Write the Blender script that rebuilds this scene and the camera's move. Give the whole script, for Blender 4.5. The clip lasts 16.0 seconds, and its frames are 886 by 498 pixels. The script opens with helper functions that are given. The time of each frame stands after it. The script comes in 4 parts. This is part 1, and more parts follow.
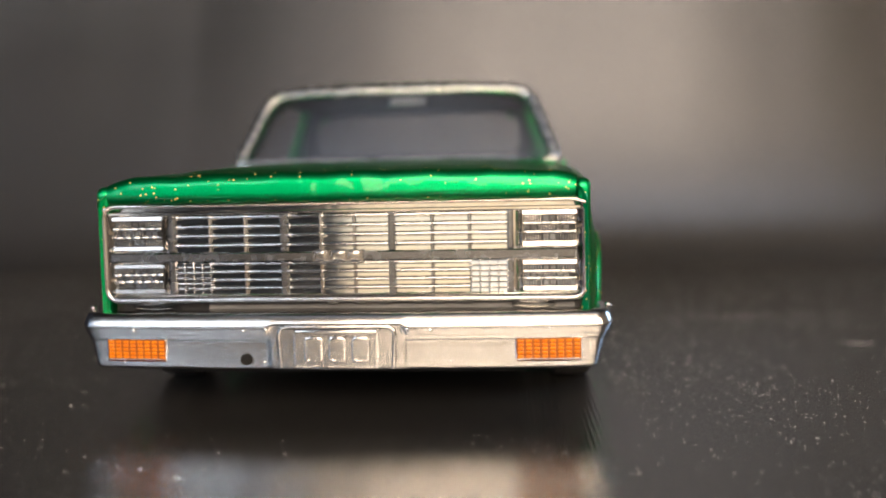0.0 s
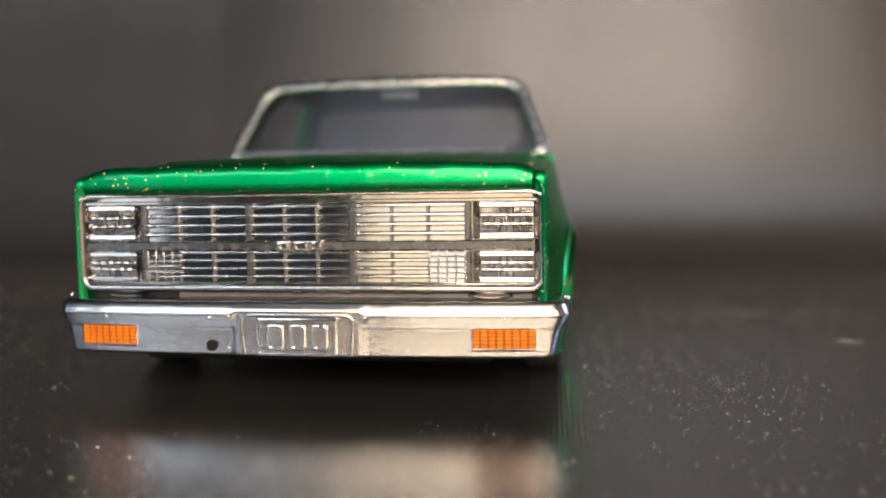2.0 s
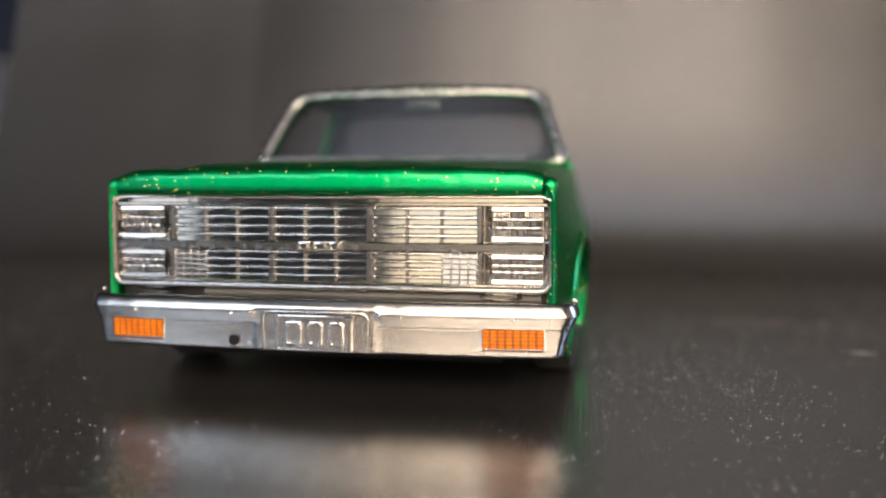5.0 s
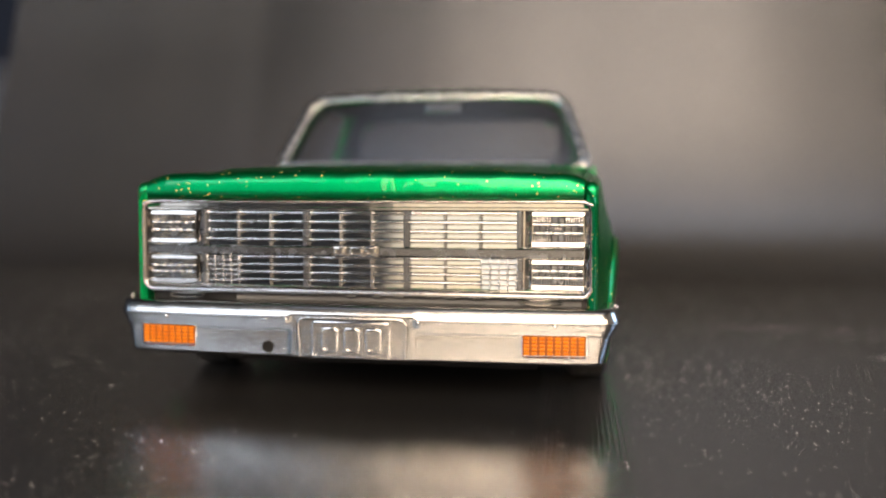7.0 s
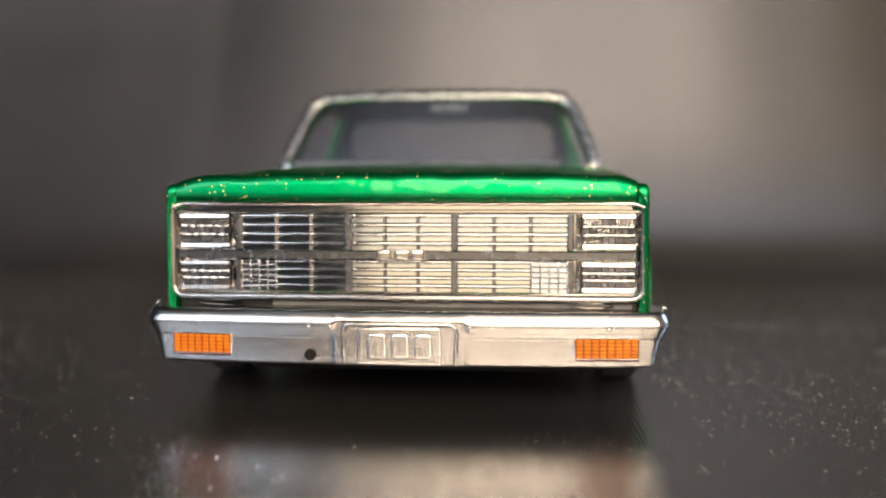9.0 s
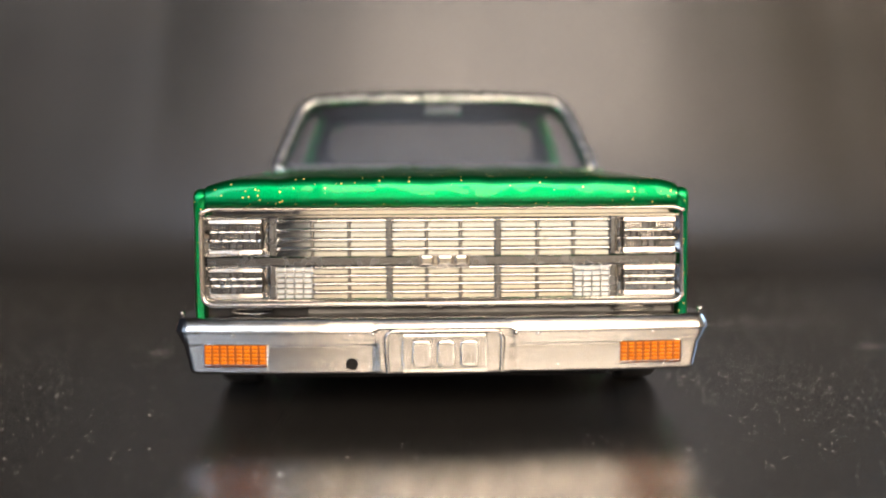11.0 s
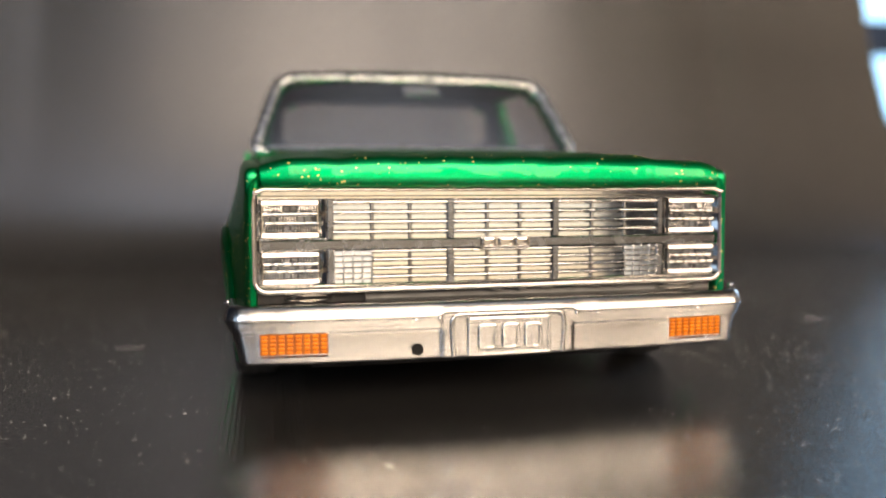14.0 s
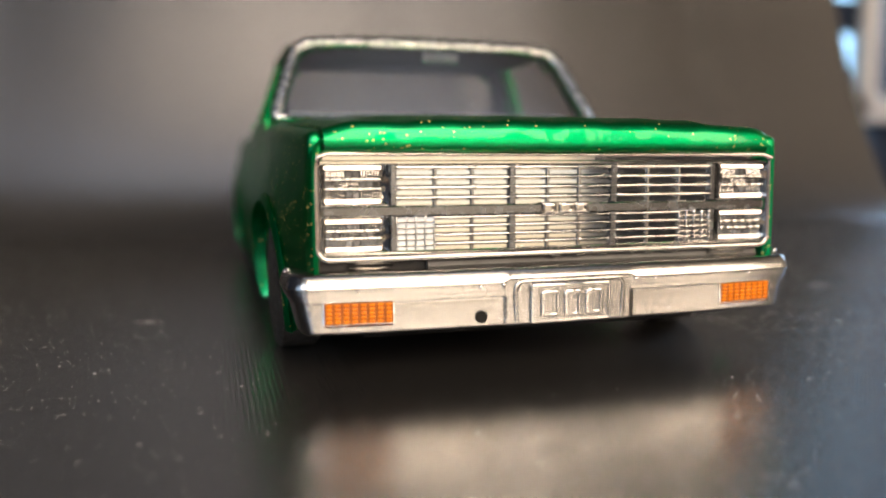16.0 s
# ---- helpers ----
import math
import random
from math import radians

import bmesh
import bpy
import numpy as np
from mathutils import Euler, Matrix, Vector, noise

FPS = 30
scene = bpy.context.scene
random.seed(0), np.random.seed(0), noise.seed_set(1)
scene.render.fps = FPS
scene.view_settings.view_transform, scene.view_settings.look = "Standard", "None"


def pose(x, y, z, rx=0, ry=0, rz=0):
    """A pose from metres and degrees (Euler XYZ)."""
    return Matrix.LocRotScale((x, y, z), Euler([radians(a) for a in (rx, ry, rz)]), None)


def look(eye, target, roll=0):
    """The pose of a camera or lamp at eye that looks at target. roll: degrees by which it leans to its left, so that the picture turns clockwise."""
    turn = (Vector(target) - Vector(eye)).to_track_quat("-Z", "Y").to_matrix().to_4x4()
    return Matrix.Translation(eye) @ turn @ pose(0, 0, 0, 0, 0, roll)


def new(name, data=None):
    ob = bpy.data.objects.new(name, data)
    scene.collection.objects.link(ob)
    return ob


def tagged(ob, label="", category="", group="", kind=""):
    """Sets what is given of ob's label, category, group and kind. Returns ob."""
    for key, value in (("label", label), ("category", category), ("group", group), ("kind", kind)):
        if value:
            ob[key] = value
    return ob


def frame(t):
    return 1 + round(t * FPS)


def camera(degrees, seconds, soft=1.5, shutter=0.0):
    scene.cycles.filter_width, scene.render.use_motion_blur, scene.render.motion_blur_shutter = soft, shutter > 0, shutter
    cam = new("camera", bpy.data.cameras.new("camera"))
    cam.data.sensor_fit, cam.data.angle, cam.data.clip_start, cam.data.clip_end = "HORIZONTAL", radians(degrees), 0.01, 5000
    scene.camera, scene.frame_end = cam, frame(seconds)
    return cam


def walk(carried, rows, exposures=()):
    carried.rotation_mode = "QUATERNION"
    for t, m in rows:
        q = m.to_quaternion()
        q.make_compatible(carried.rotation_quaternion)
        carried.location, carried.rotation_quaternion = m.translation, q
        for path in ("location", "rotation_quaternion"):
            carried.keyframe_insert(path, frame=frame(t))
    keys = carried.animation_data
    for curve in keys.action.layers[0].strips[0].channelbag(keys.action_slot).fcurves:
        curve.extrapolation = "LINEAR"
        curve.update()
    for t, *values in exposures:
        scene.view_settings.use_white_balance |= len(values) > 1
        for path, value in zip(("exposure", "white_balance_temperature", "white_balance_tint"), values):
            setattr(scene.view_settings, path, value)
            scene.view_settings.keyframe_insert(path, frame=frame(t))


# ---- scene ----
cam = camera(59.7, 16.0, soft=2.1)
PATH = [
    (0, (-0.00183, 0.01224, 0.03590), (-0.1723, 2.0000, -0.1043), -1.11),
    (0.5, (0.00104, 0.01234, 0.03589), (-0.1972, 1.9973, -0.1084), -1.20),
    (1, (0.00499, 0.01238, 0.03574), (-0.2180, 1.9945, -0.1108), -1.14),
    (1.5, (0.00934, 0.01209, 0.03544), (-0.2406, 1.9907, -0.1146), -1.01),
    (2, (0.01171, 0.01188, 0.03531), (-0.2688, 1.9862, -0.1178), -0.80),
    (2.5, (0.01443, 0.01237, 0.03477), (-0.2900, 1.9832, -0.1178), -0.56),
    (3, (0.01481, 0.01089, 0.03436), (-0.3121, 1.9785, -0.1121), -0.26),
    (3.5, (0.01516, 0.00977, 0.03424), (-0.3294, 1.9746, -0.1100), -0.04),
    (4, (0.01568, 0.00892, 0.03425), (-0.3445, 1.9712, -0.1056), 0.08),
    (6.5, (0.01073, 0.00709, 0.03496), (-0.3439, 1.9719, -0.0819), 0.24),
    (7, (0.00701, 0.00785, 0.03440), (-0.3257, 1.9766, -0.0803), 0.18),
    (7.5, (0.00361, 0.00765, 0.03425), (-0.3005, 1.9811, -0.0799), 0.12),
    (8, (0.00150, 0.00783, 0.03491), (-0.2585, 1.9874, -0.0826), 0.07),
    (8.5, (-0.00436, 0.00920, 0.03486), (-0.2219, 1.9939, -0.0825), 0.03),
    (9, (-0.01152, 0.00815, 0.03510), (-0.1817, 1.9973, -0.0847), 0.01),
    (11.5, (-0.03812, 0.00945, 0.03559), (0.0813, 2.0025, -0.0803), -0.32),
    (12, (-0.04460, 0.00934, 0.03561), (0.1445, 1.9970, -0.0806), -0.23),
    (12.5, (-0.05120, 0.00980, 0.03553), (0.1993, 1.9906, -0.0819), -0.18),
    (13, (-0.05904, 0.01109, 0.03524), (0.2541, 1.9825, -0.0895), -0.12),
    (13.5, (-0.06339, 0.01346, 0.03490), (0.3226, 1.9711, -0.1013), -0.12),
    (14, (-0.06607, 0.01545, 0.03472), (0.3786, 1.9595, -0.1167), -0.15),
    (14.5, (-0.07013, 0.01794, 0.03421), (0.4229, 1.9492, -0.1311), -0.22),
    (15, (-0.07616, 0.01970, 0.03365), (0.4524, 1.9402, -0.1463), -0.22),
    (15.5, (-0.07912, 0.02040, 0.03362), (0.4706, 1.9333, -0.1633), -0.25),
    (16, (-0.08224, 0.02181, 0.03327), (0.4846, 1.9276, -0.1831), -0.17),
]
walk(cam, [(t, look(eye, target, roll)) for t, eye, target, roll in PATH])
# a phone lens of about 3 mm aperture, held on the grille
cam.data.dof.use_dof = True
cam.data.dof.focus_distance = 0.1225
cam.data.dof.aperture_fstop = 9.0

# ---- light ----
scene.view_settings.exposure = -0.12
world = bpy.data.worlds.new("world")
scene.world = world
world.use_nodes = True
sky = world.node_tree.nodes.new("ShaderNodeTexSky")
sky.sky_type, sky.sun_disc = "NISHITA", False
sky.sun_elevation, sky.sun_rotation = radians(35), radians(170)
world.node_tree.links.new(sky.outputs[0], world.node_tree.nodes["Background"].inputs[0])
world.node_tree.nodes["Background"].inputs[1].default_value = 0.1


def window_lamp(name, eye, target, sx, sz, power, colour):
    """Daylight that comes through a window's opening."""
    lamp = bpy.data.lights.new(name, "AREA")
    lamp.shape, lamp.size, lamp.size_y = "RECTANGLE", sx, sz
    lamp.energy, lamp.color = power, colour
    ob = new(name, lamp)
    ob.matrix_world = look(eye, target)
    return ob


PALE_BLUE = (0.88, 0.93, 1.0)
WARM, SOFT, COOL = (1.0, 0.75, 0.52), (0.95, 0.97, 1.0), (0.55, 0.75, 1.0)
window_lamp("window_light_south", (0.19, -1.28, 0.70), (0.19, 0.0, 0.70), 1.04, 0.72, 42, WARM)
window_lamp("window_light_low", (0.19, -1.28, 0.10), (0.19, 0.0, 0.10), 1.04, 0.37, 1.15, WARM)
window_lamp("window_light_high", (0.19, -1.28, 1.34), (0.19, 0.0, 1.34), 1.04, 0.44, 3.5, WARM)
window_lamp("window_light_right", (1.24, -1.28, 0.62), (1.24, 0.0, 0.62), 0.90, 0.56, 28, WARM)
window_lamp("window_light_corner", (-0.95, -1.28, 0.68), (-0.95, 0.0, 0.68), 0.96, 0.44, 13, PALE_BLUE)
window_lamp("window_light_left_low", (-1.13, -1.28, 0.10), (-1.13, 0.0, 0.10), 0.56, 0.37, 0.9, PALE_BLUE)
window_lamp("skylight_lamp", (0.10, -0.88, 1.80), (0.10, -0.88, 0.0), 2.00, 0.66, 1.3, SOFT)
window_lamp("window_light_east", (2.08, 1.02, 0.75), (0.0, 1.02, 0.75), 0.84, 0.98, 24, COOL)
window_lamp("window_light_west", (-1.58, -0.75, 0.40), (0.0, -0.75, 0.40), 0.80, 0.50, 2.0, COOL)


# ---- materials ----
def material(name, colour, rough=0.5, metal=0.0, **more):
    m = bpy.data.materials.new(name)
    m.use_nodes = True
    b = m.node_tree.nodes["Principled BSDF"]
    b.inputs["Base Color"].default_value = (*colour, 1)
    b.inputs["Roughness"].default_value = rough
    b.inputs["Metallic"].default_value = metal
    for key, value in more.items():
        b.inputs[key.replace("_", " ")].default_value = value
    return m


def node(m, kind, **inputs):
    n = m.node_tree.nodes.new(kind)
    for key, value in inputs.items():
        n.inputs[key.replace("_", " ")].default_value = value
    return n


def wire(m, a, b):
    m.node_tree.links.new(a, b)


def bsdf(m):
    return m.node_tree.nodes["Principled BSDF"]


def coords(m, scale=(1, 1, 1)):
    tc = node(m, "ShaderNodeTexCoord")
    mp = node(m, "ShaderNodeMapping")
    mp.inputs["Scale"].default_value = scale
    wire(m, tc.outputs["Object"], mp.inputs[0])
    return mp.outputs[0]


def ramp(m, fac, stops):
    r = node(m, "ShaderNodeValToRGB")
    els = r.color_ramp.elements
    while len(els) < len(stops):
        els.new(0.5)
    for e, (at, c) in zip(els, stops):
        e.position, e.color = at, (*c, 1) if len(c) == 3 else c
    wire(m, fac, r.inputs[0])
    return r.outputs[0]


def mix(m, fac, a, b):
    n = node(m, "ShaderNodeMix")
    n.data_type = "RGBA"
    if hasattr(fac, "is_linked"):
        wire(m, fac, n.inputs[0])
    else:
        n.inputs[0].default_value = fac
    for slot, v in ((6, a), (7, b)):
        if hasattr(v, "is_linked"):
            wire(m, v, n.inputs[slot])
        else:
            n.inputs[slot].default_value = (*v, 1)
    return n.outputs[2]


def grained(m, vec, scale, lo, hi, detail=3, spread=(0.35, 0.65)):
    """A noise that runs from lo to hi, as a grey value socket."""
    n = node(m, "ShaderNodeTexNoise", Scale=scale, Detail=detail)
    wire(m, vec, n.inputs["Vector"])
    return ramp(m, n.outputs[0], [(spread[0], (lo,) * 3), (spread[1], (hi,) * 3)])


def bumped(m, height, strength, distance):
    b = node(m, "ShaderNodeBump", Strength=strength, Distance=distance)
    wire(m, height, b.inputs["Height"])
    return b


def make_chrome(name, rough, vary, peel, tone=(0.60, 0.585, 0.565), fine=700.0, swirl=0.0):
    m = material(name, tone, 0.18, 1.0)
    v = coords(m)
    wire(m, grained(m, v, 420, rough, rough + vary), bsdf(m).inputs["Roughness"])
    n = node(m, "ShaderNodeTexNoise", Scale=fine, Detail=2.0)
    wire(m, v, n.inputs["Vector"])
    b = bumped(m, n.outputs[0], peel, 0.0002)
    if swirl:
        # polishing marks: fine bent lines, in patches
        w = node(m, "ShaderNodeTexWave", Scale=75.0, Distortion=14.0, Detail=2.0)
        wire(m, v, w.inputs["Vector"])
        w.inputs["Detail Scale"].default_value = 2.5
        lines = mix(m, grained(m, v, 110, 0.0, 1.0, 2, (0.48, 0.62)), (0.5, 0.5, 0.5), w.outputs[0])
        c = bumped(m, lines, swirl, 0.0002)
        wire(m, b.outputs[0], c.inputs["Normal"])
        b = c
    wire(m, b.outputs[0], bsdf(m).inputs["Normal"])
    return m


def make_green():
    """Candy green lacquer with gold flakes under a clear coat."""
    m = material("candy_green_lacquer", (0.0, 0.4, 0.1), 0.36, 0.95, Coat_Weight=0.28, Coat_Roughness=0.04)
    bsdf(m).inputs["Specular Tint"].default_value = (0.02, 0.28, 0.10, 1)
    v = coords(m)
    fine = node(m, "ShaderNodeTexVoronoi", Scale=5200.0)
    wire(m, v, fine.inputs["Vector"])
    tone = mix(m, fine.outputs["Color"], (0.0, 0.16, 0.045), (0.0, 0.28, 0.085))
    wide = grained(m, v, 90, 0.0, 1.0)
    tone = mix(m, wide, tone, (0.0, 0.23, 0.066))
    both = None
    for scale, edge, share in ((640.0, 0.13, 0.70), (1300.0, 0.19, 0.64)):
        cell = node(m, "ShaderNodeTexVoronoi", Scale=scale)
        wire(m, v, cell.inputs["Vector"])
        spot = ramp(m, cell.outputs["Distance"], [(edge - 0.04, (1, 1, 1)), (edge + 0.03, (0, 0, 0))])
        pick = ramp(m, cell.outputs["Color"], [(share, (0, 0, 0)), (share + 0.03, (1, 1, 1))])
        one = mix(m, spot, (0, 0, 0), pick)
        both = mix(m, one, both, (1, 1, 1)) if both else one
    flake = mix(m, both, tone, (0.85, 0.70, 0.22))
    wire(m, flake, bsdf(m).inputs["Base Color"])
    wire(m, mix(m, both, (0.95, 0.95, 0.95), (0.0, 0.0, 0.0)), bsdf(m).inputs["Metallic"])
    n = node(m, "ShaderNodeTexNoise", Scale=160.0, Detail=2.0)
    wire(m, v, n.inputs["Vector"])
    b = bumped(m, n.outputs[0], 0.45, 0.0008)
    wire(m, b.outputs[0], bsdf(m).inputs["Coat Normal"])
    return m


def make_sheet():
    """Black semi-gloss vinyl with a fine woven grain, dusty."""
    m = material("black_vinyl", (0.02, 0.02, 0.02), 0.6, 0.0, IOR=1.45, Coat_Weight=1.0, Coat_IOR=2.65, Coat_Roughness=0.3)
    v = coords(m)
    blot = grained(m, v, 22, 0.0, 1.0, 5, (0.25, 0.75))
    base = mix(m, blot, (0.007, 0.0067, 0.0067), (0.014, 0.0134, 0.013))
    wire(m, base, bsdf(m).inputs["Base Color"])
    wx = node(m, "ShaderNodeTexWave", Scale=390.0, Distortion=0.5, Detail=1.0)
    wx.bands_direction = "X"
    wire(m, v, wx.inputs["Vector"])
    wy = node(m, "ShaderNodeTexWave", Scale=390.0, Distortion=0.5, Detail=1.0)
    wy.bands_direction = "Y"
    wire(m, v, wy.inputs["Vector"])
    weave = node(m, "ShaderNodeMath")
    weave.operation = "MULTIPLY"
    wire(m, wx.outputs[0], weave.inputs[0])
    wire(m, wy.outputs[0], weave.inputs[1])
    grit = node(m, "ShaderNodeTexNoise", Scale=1100.0, Detail=3.0)
    wire(m, v, grit.inputs["Vector"])
    relief = mix(m, 0.62, weave.outputs[0], grit.outputs[0])
    swell = node(m, "ShaderNodeTexNoise", Scale=190.0, Detail=2.0)
    wire(m, v, swell.inputs["Vector"])
    relief = mix(m, 0.05, relief, swell.outputs[0])
    b = bumped(m, relief, 0.40, 0.00022)
    wire(m, b.outputs[0], bsdf(m).inputs["Coat Normal"])
    wire(m, b.outputs[0], bsdf(m).inputs["Normal"])
    wire(m, ramp(m, relief, [(0.25, (0.26,) * 3), (0.60, (0.14,) * 3)]), bsdf(m).inputs["Coat Roughness"])
    return m


def make_glass(name, tint, gloss=0.04):
    m = bpy.data.materials.new(name)
    m.use_nodes = True
    nt = m.node_tree
    out = nt.nodes["Material Output"]
    nt.nodes.remove(nt.nodes["Principled BSDF"])
    clear = node(m, "ShaderNodeBsdfTransparent", Color=(*tint, 1))
    shine = node(m, "ShaderNodeBsdfGlossy", Roughness=0.22)
    facing = node(m, "ShaderNodeLayerWeight")
    steep = node(m, "ShaderNodeMath")
    steep.operation = "POWER"
    steep.inputs[1].default_value = 5.0
    wire(m, facing.outputs["Facing"], steep.inputs[0])
    gain = node(m, "ShaderNodeMath")
    gain.operation = "MULTIPLY_ADD"
    gain.inputs[1].default_value, gain.inputs[2].default_value = 0.9, gloss
    wire(m, steep.outputs[0], gain.inputs[0])
    both = node(m, "ShaderNodeMixShader")
    wire(m, gain.outputs[0], both.inputs[0])
    wire(m, clear.outputs[0], both.inputs[1])
    wire(m, shine.outputs[0], both.inputs[2])
    wire(m, both.outputs[0], out.inputs[0])
    return m


def make_amber():
    m = material("amber_lens", (0.85, 0.20, 0.0), 0.40, 0.15, Coat_Weight=0.05, Specular_IOR_Level=0.25)
    v = coords(m)
    wire(m, mix(m, grained(m, v, 500, 0, 1), (0.62, 0.16, 0.0), (0.76, 0.23, 0.001)), bsdf(m).inputs["Base Color"])
    return m


def mottled(name, a, b, scale, rough=(0.5, 0.7), bump=0.0, distance=0.0005, metal=0.0):
    m = material(name, a, rough[0], metal)
    v = coords(m)
    wire(m, mix(m, grained(m, v, scale, 0, 1, 5), a, b), bsdf(m).inputs["Base Color"])
    wire(m, grained(m, v, scale * 2.3, rough[0], rough[1]), bsdf(m).inputs["Roughness"])
    if bump:
        n = node(m, "ShaderNodeTexNoise", Scale=scale * 4, Detail=4.0)
        wire(m, v, n.inputs["Vector"])
        wire(m, bumped(m, n.outputs[0], bump, distance).outputs[0], bsdf(m).inputs["Normal"])
    return m


SKYLIGHT = bpy.data.materials.new("blue_sky_glow")
SKYLIGHT.use_nodes = True
bsdf(SKYLIGHT).inputs["Base Color"].default_value = (0, 0, 0, 1)
bsdf(SKYLIGHT).inputs["Emission Color"].default_value = (0.45, 0.76, 1.0, 1)
bsdf(SKYLIGHT).inputs["Emission Strength"].default_value = 3.2
CHROME = make_chrome("chrome_plating", 0.08, 0.08, 0.10)
BAR = make_chrome("softened_chrome_plating", 0.06, 0.05, 0.02, (0.56, 0.55, 0.535))
DULL = make_chrome("dull_chrome_plating", 0.18, 0.04, 0.004, (0.42, 0.408, 0.393), 300.0, 0.010)
# the grille's chrome with the dark reflection on upright faces put into its colour
SHADED_CHROME = make_chrome("shaded_chrome_plating", 0.22, 0.08, 0.10, (0.20, 0.205, 0.215))
SILVER = mottled("silver_foil", (0.55, 0.58, 0.60), (0.68, 0.70, 0.70), 500, (0.20, 0.34), 0.25, 0.0003, 1.0)
GREEN = make_green()
SHEET = make_sheet()
GLASS = make_glass("windscreen_glass", (0.78, 0.79, 0.81), 0.15)
PANE = make_glass("window_pane", (0.95, 0.97, 1.0))
AMBER = make_amber()
TYRE = mottled("tyre_rubber", (0.012, 0.012, 0.012), (0.025, 0.024, 0.023), 300, (0.55, 0.8), 0.3, 0.0003)
HOLE_SHADE = material("hole_shade_black", (0.001, 0.001, 0.001), 0.9)
AMBER_DEEP = mottled("deep_amber", (0.26, 0.06, 0.0), (0.34, 0.09, 0.0), 400, (0.3, 0.5))
BLACK = mottled("satin_black_plastic", (0.012, 0.012, 0.013), (0.022, 0.022, 0.023), 200, (0.35, 0.55))
PRIMER = mottled("grey_plastic", (0.05, 0.05, 0.05), (0.09, 0.09, 0.088), 150, (0.4, 0.6))
SATIN = mottled("satin_metal", (0.42, 0.41, 0.40), (0.5, 0.49, 0.48), 260, (0.3, 0.45), 0.1, 0.0002, 1.0)
NAVY = mottled("navy_paint", (0.006, 0.012, 0.03), (0.012, 0.022, 0.05), 9, (0.5, 0.7), 0.1, 0.002)
PLASTER = mottled("plaster", (0.28, 0.265, 0.25), (0.34, 0.325, 0.31), 6, (0.7, 0.9), 0.1, 0.002)
DIM = mottled("grey_wall_paint", (0.13, 0.125, 0.12), (0.17, 0.165, 0.16), 6, (0.7, 0.9), 0.1, 0.002)
CEIL = mottled("ceiling_paint", (0.035, 0.036, 0.038), (0.05, 0.051, 0.053), 5, (0.8, 0.9), 0.1, 0.002)
FRAME = mottled("white_window_paint", (0.42, 0.42, 0.41), (0.5, 0.5, 0.49), 30, (0.4, 0.6))
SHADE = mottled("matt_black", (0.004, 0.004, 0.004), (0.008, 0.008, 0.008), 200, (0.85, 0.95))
LINING = mottled("slate_lining", (0.028, 0.04, 0.052), (0.042, 0.056, 0.07), 150, (0.5, 0.7))
DESK = mottled("oak_wood", (0.22, 0.155, 0.10), (0.32, 0.24, 0.16), 12, (0.7, 0.9), 0.1, 0.001)
GREYBOX = mottled("grey_tub_plastic", (0.16, 0.16, 0.18), (0.2, 0.2, 0.22), 20, (0.4, 0.6))
# wiper colour: the bluish reflection from above is put into the tint
BLUE_SHEEN = mottled("blue_sheen_plastic", (0.14, 0.17, 0.23), (0.2, 0.23, 0.3), 300, (0.25, 0.4))
BEIGE = mottled("beige_enamel", (0.42, 0.37, 0.33), (0.5, 0.45, 0.4), 30, (0.3, 0.5))
CARPET = mottled("brown_carpet", (0.16, 0.13, 0.11), (0.24, 0.20, 0.17), 60, (0.8, 0.95), 0.4, 0.004)

# ---- mesh helpers: all lengths below are in millimetres ----
MM = 0.001


def part(name, bm, mat, parent=None, label="", smooth=None):
    """Links a bmesh as one mesh object, under a thing or a part. smooth: the angle up to which edges are shaded round."""
    bmesh.ops.recalc_face_normals(bm, faces=bm.faces)
    me = bpy.data.meshes.new(name)
    bmesh.ops.scale(bm, vec=(MM,) * 3, verts=bm.verts)
    if smooth:
        for f in bm.faces:
            f.smooth = True
        for e in bm.edges:
            if len(e.link_faces) == 2 and e.calc_face_angle(0) > radians(smooth):
                e.smooth = False
    bm.to_mesh(me)
    bm.free()
    me.materials.append(mat)
    ob = new(name, me)
    ob.parent = parent
    if label:
        tagged(ob, label)
    return ob


def again(ob, name, x=0, y=0, z=0, mirror=False, parent=None):
    """Another object on the same mesh, shifted by millimetres, or mirrored in x."""
    o = new(name, ob.data)
    o.parent = parent or ob.parent
    o.location = (x * MM, y * MM, z * MM)
    if mirror:
        o.scale = (-1, 1, 1)
    return o


def empty(name, parent=None, at=(0, 0, 0), turn=0):
    e = new(name)
    e.empty_display_size = 0.01
    e.parent = parent
    e.matrix_local = pose(at[0] * MM, at[1] * MM, at[2] * MM, 0, 0, turn)
    return e


def box(x0, x1, y0, y1, z0, z1, bevel=0.0, bm=None, seg=2):
    out = bm or bmesh.new()
    r = bmesh.ops.create_cube(out, size=1)
    for v in r["verts"]:
        v.co = Vector((x0 + (v.co.x + 0.5) * (x1 - x0), y0 + (v.co.y + 0.5) * (y1 - y0), z0 + (v.co.z + 0.5) * (z1 - z0)))
    if bevel:
        edges = {e for v in r["verts"] for e in v.link_edges}
        bmesh.ops.bevel(out, geom=list(edges), offset=bevel, segments=seg, affect="EDGES", profile=0.5)
    return out


